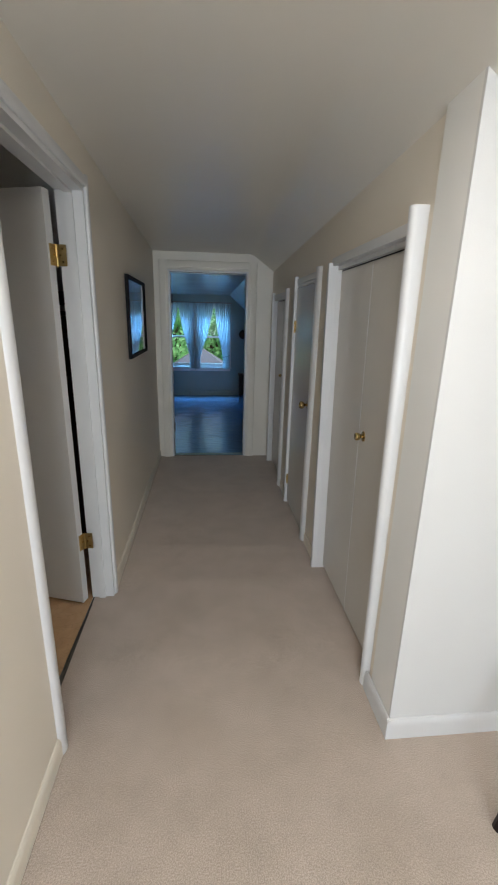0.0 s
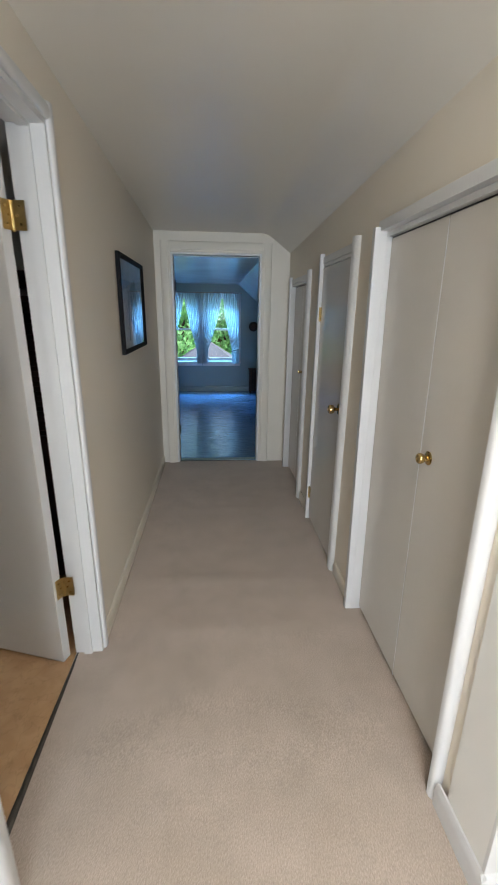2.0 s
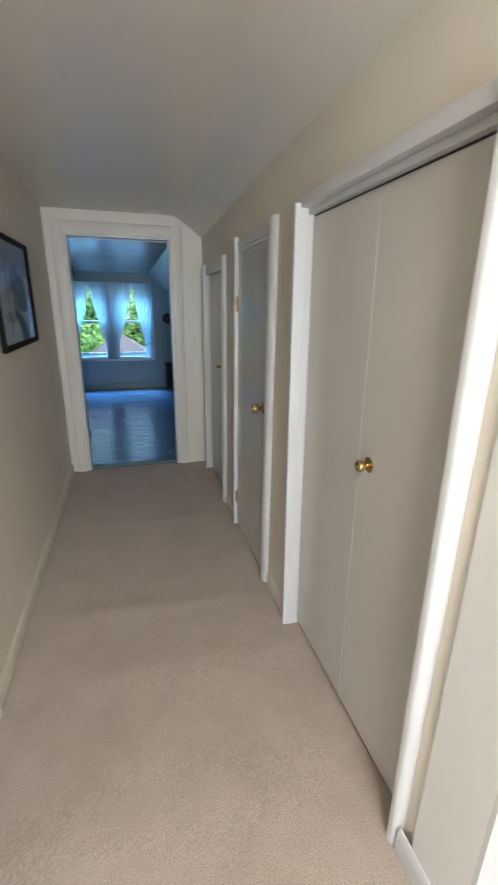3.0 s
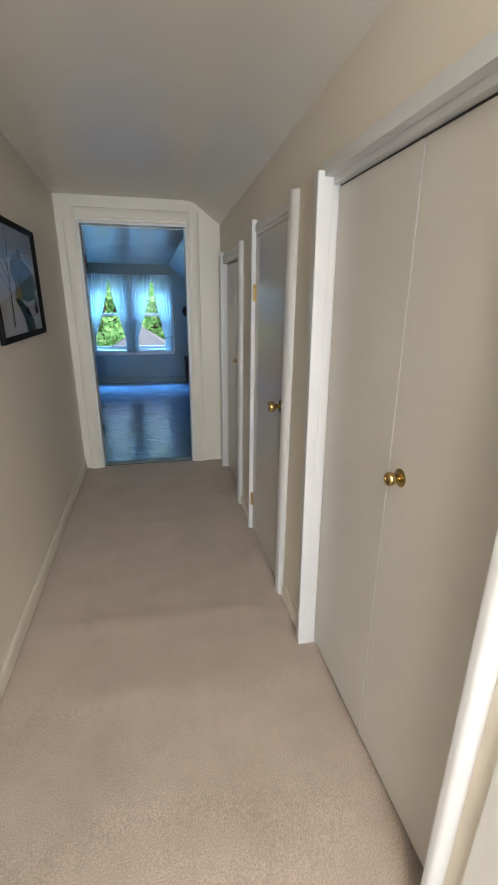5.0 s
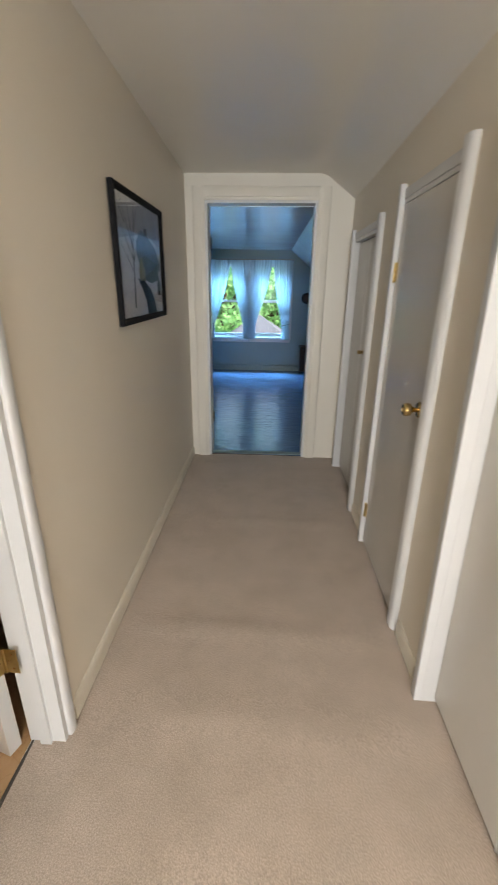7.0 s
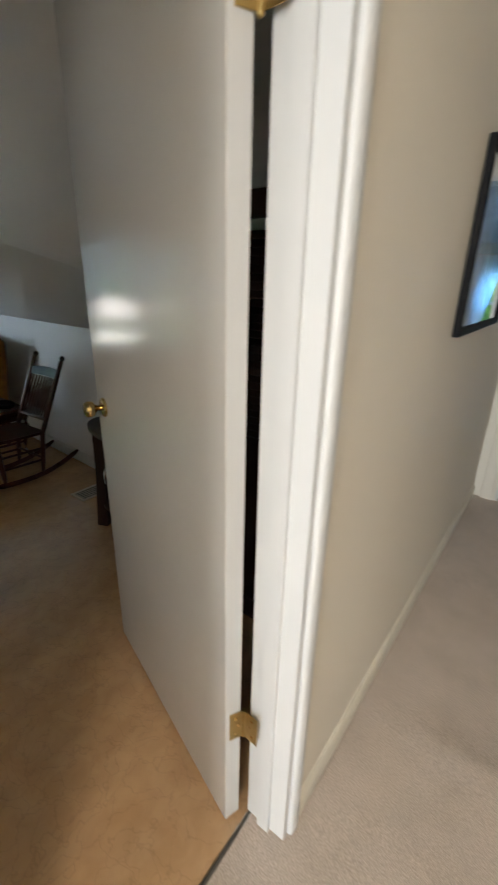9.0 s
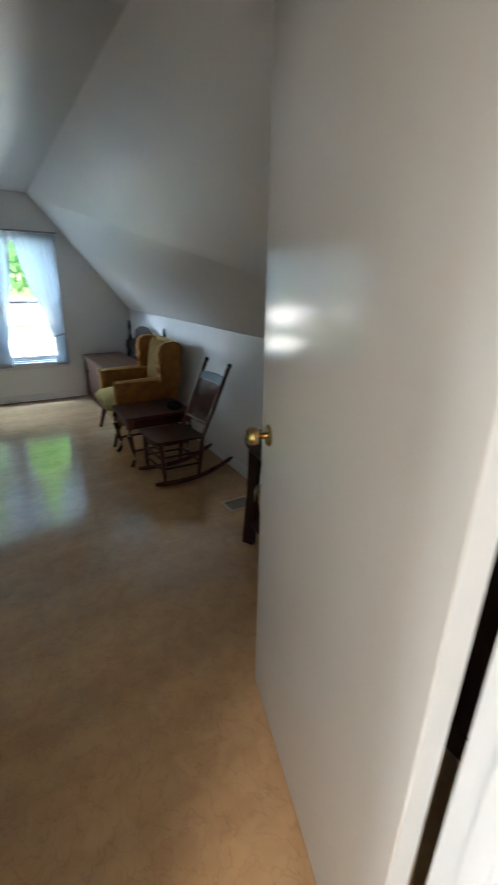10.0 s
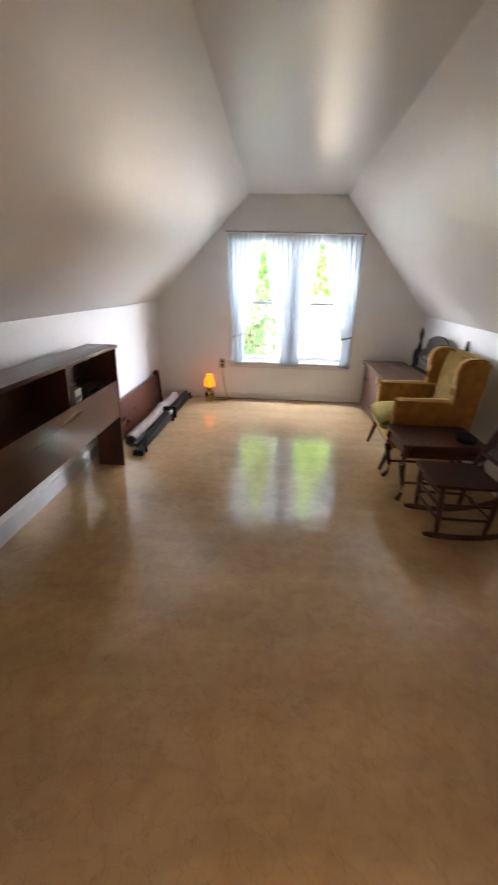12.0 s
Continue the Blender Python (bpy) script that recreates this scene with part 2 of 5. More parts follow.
def tube(bm, points, radii, n=8):
    """A bar along a line of points, each with its radius or (across, along) radii."""
    pts = [Vector(p) for p in points]
    rings = []
    for i, p in enumerate(pts):
        d = (pts[min(i + 1, len(pts) - 1)] - pts[max(i - 1, 0)]).normalized()
        q = d.to_track_quat('Z', 'Y').to_matrix()
        r = radii[i] if hasattr(radii, "__len__") else radii
        rx, ry = r if hasattr(r, "__len__") else (r, r)
        rings.append([p + q @ Vector((rx * math.cos(2 * math.pi * k / n), ry * math.sin(2 * math.pi * k / n), 0)) for k in range(n)])
    return loft(bm, rings)


def mesh_of(name, bm, mat, smooth=False):
    bmesh.ops.recalc_face_normals(bm, faces=bm.faces[:])
    me = bpy.data.meshes.new(name)
    bm.to_mesh(me)
    bm.free()
    me.materials.append(mat)
    if smooth:
        me.set_sharp_from_angle(angle=radians(35))
        for p in me.polygons:
            p.use_smooth = True
    return me


def part(name, bm, mat, parent=None, label="", smooth=False):
    ob = new(name, mesh_of(name, bm, mat, smooth))
    if parent:
        ob.parent = parent
    if label:
        ob["label"] = label
    return ob


def structure(name, bm, mat, label="", category="", smooth=False):
    return tagged(part(name, bm, mat, None, "", smooth), label, category, "", "structure")


def thing(name, label, category, at=(0, 0, 0), group="", rz=0.0):
    ob = new(name)
    ob.empty_display_size = 0.1
    ob.matrix_world = pose(*at, 0, 0, rz)
    return tagged(ob, label, category, group)


def B():
    return bmesh.new()


def slab(bm, axis, lo, hi, a0, a1, z0, z1, holes=()):
    """A wall along x or y ('x': it runs in y at x lo..hi), with openings (a, b, bottom, top)."""
    def put(p, q, b, t):
        if q - p > 1e-6 and t - b > 1e-6:
            box(bm, *((lo, hi, p, q) if axis == 'x' else (p, q, lo, hi)), b, t)
    at = a0
    for p, q, b, t in sorted(holes):
        put(at, p, z0, z1)
        put(p, q, z0, b)
        put(p, q, t, z1)
        at = q
    put(at, a1, z0, z1)
    return bm


# ---------------------------------------------------------------- the setting
END_Y, FAR_Y, GABLE_X = 4.72, 8.85, -6.26
HALL_W, HALL_E = -0.487, 0.757
DOOR_A = (1.287, 2.176, 0.0, 2.085)


def hall_top(y):
    return 2.19 + (END_Y - y) * 0.033


# floors
def carpet_floor():
    """Carpet with low ruckles across the passage."""
    bm = B()
    xs = np.linspace(-0.588, 0.90, 34)
    ys = np.linspace(-2.4, 4.735, 150)
    grid = []
    for y in ys:
        row = []
        for x in xs:
            z = 0.0
            for cy, h, w in ((2.66, 0.014, 0.034), (3.62, 0.012, 0.034), (2.25, 0.007, 0.06), (1.7, 0.005, 0.09)):
                mid = cy + 0.03 * math.sin(2.2 * x + cy)
                side = max(0.0, 1 - abs(x - 0.12) / 0.56) ** 0.4
                z += h * side * math.exp(-((y - mid) / w) ** 2)
            row.append(bm.verts.new((x, y, z + 0.0015 * noise.noise((x * 3, y * 3, 0)))))
        grid.append(row)
    for a, b in zip(grid, grid[1:]):
        for i in range(len(a) - 1):
            bm.faces.new((a[i], a[i + 1], b[i + 1], b[i]))
    box(bm, 0.90, 2.4, -2.4, 1.30, -0.05, 0.0)
    box(bm, -0.588, 0.90, -2.4, 4.735, -0.05, -0.012)
    return bm


structure("floor_hall", carpet_floor(), M_CARPET, "worn beige cut-pile carpet with low ruckles", "carpet", True)
structure("floor_gable_room", box(B(), -6.4, -0.60, -0.4, 3.7, -0.05, -0.006), M_VINYL, "glossy marbled beige sheet vinyl floor", "floor")
structure("floor_far_room", box(B(), -2.3, 1.8, 4.752, 9.0, -0.05, -0.006), M_FARFLOOR, "glossy embossed vinyl floor coloured with blue daylight", "floor")
bm = B()
tube(bm, [(-0.594, 1.287, -0.004), (-0.594, 2.158, -0.004)], (0.016, 0.006), 10)
structure("threshold_gable_room", bm, surf("dull_metal_strip", (0.10, 0.09, 0.08), (0.16, 0.15, 0.13), 30, 0.4, 0.6, metal=0.8), "dull metal carpet edging strip", "threshold", True)
bm = B()
tube(bm, [(-0.322, 4.744, -0.004), (0.474, 4.744, -0.004)], (0.010, 0.004), 10)
structure("threshold_far_room", bm, surf("dark_edging_strip", (0.10, 0.09, 0.08), (0.15, 0.13, 0.11), 30, 0.5, 0.6), "tarnished metal edging strip", "threshold", True)

# wall between the hall and the gable room, one leaf each side
structure("wall_hall_west", slab(B(), 'x', -0.545, HALL_W, -2.4, END_Y, 0, 2.36, [DOOR_A]), M_WALL, "cream painted hall wall", "wall")
structure("wall_gable_room_east", slab(B(), 'x', -0.60, -0.547, -0.4, 3.7, -0.05, 2.6, [DOOR_A]), M_WALL_WHITE, "white painted wall", "wall")

# closet side of the hall, under the slope
CLOSET_A, DOOR_B, CLOSET_C = (1.462, 2.392, 0.0, 1.825), (2.752, 3.425, 0.0, 1.805), (3.80, 4.545, 0.0, 1.745)
structure("wall_hall_east", slab(B(), 'x', HALL_E, 0.86, 1.397, END_Y, 0, 2.25, [CLOSET_A, DOOR_B, CLOSET_C]), M_WALL, "cream painted wall with three closet openings", "wall")
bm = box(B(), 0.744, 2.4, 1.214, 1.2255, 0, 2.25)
# strip in the lighter white, lifted against the shade on this side
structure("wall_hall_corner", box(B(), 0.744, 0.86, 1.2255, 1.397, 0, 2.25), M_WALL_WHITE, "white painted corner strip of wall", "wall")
# white wall darkened in colour to hold down the landing's strong light
structure("wall_landing_north", bm, surf("landing_wall_paint_dimmed", (0.60, 0.605, 0.60), (0.64, 0.645, 0.64), 2.0, 0.45, 0.55, 0.06, 200), "white painted wall beside the closet", "wall")
# unseen closet interior, added so no outside light leaks through the gaps
bm = B()
slab(bm, 'x', 1.42, 1.48, 1.33, END_Y, 0, 2.3)
for y in (2.57, 3.61):
    box(bm, 0.862, 1.42, y - 0.03, y + 0.03, 0, 2.2)
structure("wall_closet_back", bm, M_WALL_WHITE, "closet back and partition walls", "wall")
structure("floor_closets", box(B(), 0.902, 1.42, 1.22, END_Y, -0.05, -0.002), M_CARPET, "unseen beige carpet closing the closet floor", "carpet")
structure("ceiling_closets", box(B(), 0.902, 1.48, 1.22, END_Y, 2.2, 2.3), M_CEIL, "unseen off-white closet ceiling", "ceiling")

# end wall, two leaves
END_DOOR = (-0.340, 0.492, 0.0, 2.018)
structure("wall_hall_north", slab(B(), 'y', END_Y, 4.775, -0.60, 0.90, 0, 2.32, [END_DOOR]), M_END, "white painted end wall with a doorway", "wall")
structure("wall_far_room_south", slab(B(), 'y', 4.777, 4.84, -2.3, 1.8, -0.05, 2.3, [END_DOOR]), M_TEAL, "blue-green wall", "wall")

# hall ceiling with its sloped side
CREASE, SLOPE, BEND = 0.535, 0.72, 0.05


def slope_line(x1, n=10):
    """The ceiling's underside across the hall, from the flat to x1 down the slope, with a soft plastered bend between."""
    pts = []
    for i in range(n + 1):
        x = CREASE - BEND + 2 * BEND * i / n
        pts.append((x, -SLOPE * (x - CREASE + BEND) ** 2 / (4 * BEND)))
    return pts + [(x1, -SLOPE * (x1 - CREASE))]


bm = B()
loft(bm, [[(-0.60, y, hall_top(y)), (CREASE - BEND, y, hall_top(y)), (CREASE - BEND, y, hall_top(y) + 0.1), (-0.60, y, hall_top(y) + 0.1)]
          for y in (-2.4, 1.27, END_Y)])
structure("ceiling_hall", bm, M_HALL_CEIL, "semi-gloss cream ceiling", "ceiling")
bm = B()
for x1, y0, y1 in ((0.90, 1.27, END_Y), (2.4, -2.4, 1.27)):
    loft(bm, [[(x, y, hall_top(y) + dz) for x, dz in slope_line(x1)] + [(x1, y, hall_top(y) + 0.1), (CREASE - BEND, y, hall_top(y) + 0.1)] for y in (y0, y1)])
structure("ceiling_hall_slope", bm, M_HALL_CEIL, "cream painted sloped ceiling", "ceiling", True)

# landing behind the start of the walk
# window assumed from the daylight here, unseen and placed to suit the hall's light
LW = (-0.45, 0.65, 0.65, 1.85)
structure("wall_landing_south", slab(B(), 'y', -2.52, -2.4, -0.60, 2.4, 0, 2.6, [LW]), M_WALL, "cream painted wall with a window", "wall")
structure("wall_landing_east", box(B(), 2.4, 2.5, -2.52, 1.33, 0, 1.4), M_WALL, "cream painted low wall", "wall")

# gable room shell; its north side runs slightly out of square
def north_knee(x):
    return 3.235 - (x + 2.2) * 0.050


def north_crease(x):
    return 2.317 - (x + 2.2) * 0.018


KNEE_N, KNEE_S, TOP_A, CREASE_S = 1.085, 1.16, 2.33, 1.30
XA, XB = -6.38, -0.60
bm = B()
loft(bm, [[(x, north_knee(x), -0.05), (x, north_knee(x) + 0.1, -0.05), (x, north_knee(x) + 0.1, KNEE_N), (x, north_knee(x), KNEE_N)] for x in (XA, XB)])
structure("wall_gable_room_north", bm, M_WALL_WHITE, "white painted knee wall", "wall")
structure("wall_gable_room_south", box(B(), XA, XB, 0.09, 0.19, -0.05, KNEE_S), M_WALL_WHITE, "white painted knee wall", "wall")
bm = B()
loft(bm, [[(x, north_crease(x), TOP_A), (x, north_knee(x), KNEE_N + 0.002), (x, north_knee(x) + 0.25, KNEE_N + 0.002), (x, north_crease(x) + 0.2, TOP_A + 0.1)] for x in (XA, XB)])
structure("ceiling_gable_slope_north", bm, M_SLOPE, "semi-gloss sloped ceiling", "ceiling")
bm = B()
loft(bm, [[(x, CREASE_S, TOP_A), (x, 0.19, KNEE_S + 0.002), (x, -0.06, KNEE_S + 0.002), (x, CREASE_S - 0.2, TOP_A + 0.1)] for x in (XA, XB)])
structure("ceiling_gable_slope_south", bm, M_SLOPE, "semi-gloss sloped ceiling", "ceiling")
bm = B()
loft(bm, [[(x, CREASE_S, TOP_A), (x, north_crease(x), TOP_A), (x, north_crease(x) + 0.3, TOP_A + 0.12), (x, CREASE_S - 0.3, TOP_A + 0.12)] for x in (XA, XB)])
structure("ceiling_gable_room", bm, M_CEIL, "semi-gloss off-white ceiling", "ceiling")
GW1, GW2 = (1.14, 1.79, 0.475, 1.90), (1.91, 2.55, 0.475, 1.90)
structure("wall_gable_room_west", slab(B(), 'x', XA, GABLE_X, -0.1, 3.6, -0.05, 2.4, [GW1, GW2]), M_WALL_WHITE, "white painted gable wall with two windows", "wall")

# far room shell
FW1, FW2 = (-0.85, -0.24, 0.575, 1.79), (-0.13, 0.49, 0.575, 1.79)
FT = 1.995
structure("wall_far_room_north", slab(B(), 'y', FAR_Y, 8.97, -2.3, 1.8, -0.05, 2.3, [FW1, FW2]), M_TEAL, "blue-green wall with two windows", "wall")
structure("wall_far_room_east", box(B(), 1.42, 1.52, 4.84, FAR_Y, -0.05, 1.2), M_TEAL, "blue-green knee wall", "wall")
structure("wall_far_room_west", box(B(), -1.98, -1.88, 4.84, FAR_Y, -0.05, 1.2), M_TEAL, "blue-green knee wall", "wall")
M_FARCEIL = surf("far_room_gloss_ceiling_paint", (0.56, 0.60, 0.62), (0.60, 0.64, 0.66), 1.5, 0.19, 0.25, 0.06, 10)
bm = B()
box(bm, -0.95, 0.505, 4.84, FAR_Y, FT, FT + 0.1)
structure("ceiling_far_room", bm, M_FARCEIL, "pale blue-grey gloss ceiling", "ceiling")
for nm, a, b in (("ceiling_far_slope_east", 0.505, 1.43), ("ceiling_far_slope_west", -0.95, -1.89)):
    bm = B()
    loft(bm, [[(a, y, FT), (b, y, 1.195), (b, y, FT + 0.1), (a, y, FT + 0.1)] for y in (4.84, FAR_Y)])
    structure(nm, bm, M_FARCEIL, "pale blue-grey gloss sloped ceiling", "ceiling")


# ---------------------------------------------------------------- trim
FLAT = ((0.0, 0.0), (0.0, 0.016), (0.074, 0.016), (0.080, 0.013), (0.082, 0.0))
BULL = ((0.0, 0.0), (0.0, 0.010), (0.004, 0.0135), (0.012, 0.016), (0.030, 0.018), (0.050, 0.0175), (0.064, 0.0145), (0.074, 0.010), (0.080, 0.005), (0.082, 0.0))
SQUARE = ((0.0, 0.0), (0.0, 0.0185), (0.003, 0.0205), (0.040, 0.0205), (0.058, 0.0185), (0.070, 0.014), (0.079, 0.007), (0.082, 0.0))
STEPPED = ((0.0, 0.0), (0.0, 0.008), (0.004, 0.011), (0.016, 0.012), (0.019, 0.017), (0.070, 0.019), (0.078, 0.016), (0.082, 0.010), (0.082, 0.0))


CASING = ((0.0, 0.0), (0.0, 0.009), (0.006, 0.015), (0.014, 0.0175), (0.060, 0.021), (0.071, 0.019), (0.079, 0.012), (0.082, 0.0))


def casing(name, face, out, a, b, top, axis, w=1.0, prof=CASING, head=1.0, label="white gloss moulded door casing", thick=1.0, lean=0.0, tops=None, inset=0.0, mat=M_TRIM, near=1.0):
    """Moulded casing round an opening from a to b along the wall: two jamb strips and a head. face: the wall's plane,
    out: +1 or -1, the side to which it stands proud."""
    def place(u, d, z):
        return (face + out * d, u, z) if axis == 'x' else (u, face + out * d, z)
    root = None
    tops = tops or (top + 0.082 * w, top + 0.082 * w)
    for height, at, s, v in ((tops[0], a + inset, -1, w * near), (tops[1], b - inset, 1, w)):
        bm = B()
        loft(bm, [[place(at + s * (p * v + 0.004), (d * thick + lean * z if d else 0.0) + 0.0005, z) for p, d in prof] for z in (0.0, height)])
        ob = part("casing_strip", bm, mat, root, "", True)
        if root is None:
            root = tagged(ob, label, "door casing", "", "structure")
            root.name = name
    bm = B()
    loft(bm, [[place(u, (d * head + lean * top if d else 0.0) + 0.001, top + p * w * (0.7 if head < 1 else 1)) for p, d in (FLAT if head < 1 else prof)] for u in (a - 0.004, b + 0.004)])
    part("casing_head", bm, mat, root, "", True)
    return root


casing("casing_gable_door", HALL_W, 1, DOOR_A[0], DOOR_A[1], 2.087, 'x', 0.62, BULL)
casing("casing_end_door", END_Y, -1, END_DOOR[0], END_DOOR[1], 2.020, 'y', 1.08, STEPPED, mat=M_END)
casing("casing_closet_a", HALL_E, -1, CLOSET_A[0], CLOSET_A[1], 1.827, 'x', 0.70, SQUARE, 0.5, thick=1.4, inset=0.0205, lean=0.014, tops=(1.905, 1.842), near=0.55)
casing("casing_door_b", HALL_E, -1, DOOR_B[0], DOOR_B[1], 1.807, 'x', 0.72, SQUARE, 0.5, thick=1.3, inset=0.0205)
casing("casing_closet_c", HALL_E, -1, CLOSET_C[0], CLOSET_C[1], 1.747, 'x', 0.72, SQUARE, 0.5, thick=1.3, inset=0.0205)

# jambs lining the doorways
def jambs(name, axis, lo, hi, hole, stop=None):
    a, b, _, t = hole
    bm = B()
    for p, q in ((a - 0.001, a + 0.018), (b - 0.018, b + 0.001)):
        box(bm, *((lo, hi, p, q) if axis == 'x' else (p, q, lo, hi)), 0, t)
    box(bm, *((lo, hi, a + 0.018, b - 0.018) if axis == 'x' else (a + 0.018, b - 0.018, lo, hi)), t - 0.018, t + 0.001)
    if stop:
        s0, s1 = stop
        for p, q in ((a + 0.018, a + 0.030), (b - 0.030, b - 0.018)):
            box(bm, *((s0, s1, p, q) if axis == 'x' else (p, q, s0, s1)), 0, t - 0.018)
        box(bm, *((s0, s1, a + 0.030, b - 0.030) if axis == 'x' else (a + 0.030, b - 0.030, s0, s1)), t - 0.030, t - 0.018)
    structure(name, bm, M_TRIM, "white gloss door jamb", "door frame")


jambs("jamb_gable_door", 'x', -0.602, HALL_W + 0.004, DOOR_A, (-0.562, -0.527))
jambs("jamb_end_door", 'y', END_Y - 0.004, 4.842, END_DOOR)
jambs("jamb_closet_a", 'x', HALL_E - 0.004, 0.862, CLOSET_A)
jambs("jamb_door_b", 'x', HALL_E - 0.004, 0.862, DOOR_B)
jambs("jamb_closet_c", 'x', HALL_E - 0.004, 0.862, CLOSET_C)

BASEP = ((0, 0), (0.012, 0), (0.013, 0.055), (0.011, 0.068), (0.005, 0.078), (0, 0.080))


def baseboard(name, p, q, nx, ny, mat=M_BASE, h=1.0, z=0.0, label="painted wooden baseboard"):
    bm = B()
    loft(bm, [[(x + nx * (d + 0.0005), y + ny * (d + 0.0005), z + e * h) for d, e in BASEP] for x, y in (p, q)])
    structure(name, bm, mat, label, "baseboard", True)


baseboard("baseboard_hall_west", (HALL_W, -2.4), (HALL_W, DOOR_A[0] - 0.056), 1, 0, z=0.007)
baseboard("baseboard_hall_west_far", (HALL_W, DOOR_A[1] + 0.056), (HALL_W, 4.695), 1, 0, z=0.007)
baseboard("baseboard_closet_end", (0.744, 1.202), (0.744, 1.442), -1, 0, M_TRIM, 1.15)
baseboard("baseboard_closet_mid", (HALL_E, 2.457), (HALL_E, 2.684), -1, 0, z=0.007)
baseboard("baseboard_closet_far", (HALL_E, 3.495), (HALL_E, 3.73), -1, 0, z=0.007)
baseboard("baseboard_landing", (0.732, 1.214), (2.4, 1.214), 0, -1, M_TRIM, 1.15)
baseboard("baseboard_gable_south", (XA, 0.19), (XB, 0.19), 0, 1, M_TRIM, 1.35, -0.006)
baseboard("baseboard_gable_north", (XA, north_knee(XA)), (XB, north_knee(XB)), 0, -1, M_WALL_WHITE, 1.1, -0.006)
baseboard("baseboard_gable_west", (GABLE_X, 0.2), (GABLE_X, 3.42), 1, 0, M_WALL_WHITE, 1.0, -0.006)
baseboard("baseboard_far_north", (-1.87, FAR_Y), (1.41, FAR_Y), 0, -1, M_TEAL, 1.2, -0.006)


# ---------------------------------------------------------------- windows
def window(name, axis, face, out, a, b, z0, z1, rail, mat, label):
    """A double-hung sash in an opening: frame, stool and apron inside, two sashes with panes. out: the way to the outside."""
    def bx(bm, u0, u1, d0, d1, v0, v1, bev=0.0):
        lo, hi = sorted((face + out * d0, face + out * d1))
        box(bm, *((lo, hi, u0, u1) if axis == 'x' else (u0, u1, lo, hi)), v0, v1, bev)
    root = tagged(new(name), label, "window", "", "structure")
    bm = B()
    for u0, u1 in ((a, a + 0.02), (b - 0.02, b)):
        bx(bm, u0, u1, -0.002, 0.115, z0, z1)
    bx(bm, a + 0.02, b - 0.02, -0.002, 0.115, z1 - 0.02, z1)
    bx(bm, a + 0.02, b - 0.02, -0.002, 0.115, z0, z0 + 0.02)
    part("window_frame", bm, mat, root)
    bm = B()
    bx(bm, a - 0.07, b + 0.07, -0.045, 0.0, z0 - 0.022, z0 + 0.002, 0.004)
    bx(bm, a - 0.05, b + 0.05, -0.014, 0.0, z0 - 0.08, z0 - 0.022, 0.003)
    part("window_sill", bm, mat, root)
    bm = B()
    for u0, u1 in ((a - 0.06, a), (b, b + 0.06)):
        bx(bm, u0, u1, -0.016, 0.0, z0 + 0.002, z1 + 0.06, 0.003)
    bx(bm, a, b, -0.015, 0.0, z1, z1 + 0.06, 0.003)
    part("window_casing", bm, mat, root)
    for nm, d0, s0, s1 in (("lower_sash", 0.035, z0 + 0.02, rail + 0.018), ("upper_sash", 0.072, rail - 0.018, z1 - 0.02)):
        bm = B()
        for u0, u1 in ((a + 0.02, a + 0.055), (b - 0.055, b - 0.02)):
            bx(bm, u0, u1, d0, d0 + 0.034, s0, s1)
        bx(bm, a + 0.055, b - 0.055, d0, d0 + 0.034, s0, s0 + (0.05 if nm == "lower_sash" else 0.036))
        bx(bm, a + 0.055, b - 0.055, d0, d0 + 0.034, s1 - 0.036, s1)
        sash = part(nm, bm, mat, root)
        bm = B()
        bx(bm, a + 0.055, b - 0.055, d0 + 0.015, d0 + 0.019, s0 + 0.03, s1 - 0.03)
        pane = part("pane", bm, M_PANE, sash)
        pane.visible_shadow = False
    return root


window("window_1", 'x', GABLE_X, -1, *GW1[:2], 0.475, 1.90, 1.18, M_TRIM, "white double-hung sash window in the gable")
window("window_2", 'x', GABLE_X, -1, *GW2[:2], 0.475, 1.90, 1.18, M_TRIM, "white double-hung sash window in the gable")
window("window_3", 'y', FAR_Y, 1, *FW1[:2], 0.575, 1.79, 1.18, M_TRIM, "white double-hung sash window with trees outside")
window("window_4", 'y', FAR_Y, 1, *FW2[:2], 0.575, 1.79, 1.18, M_TRIM, "white double-hung sash window with trees outside")
window("window_5", 'y', -2.4, -1, *LW[:2], 0.65, 1.85, 1.25, M_TRIM, "white double-hung sash window on the landing")


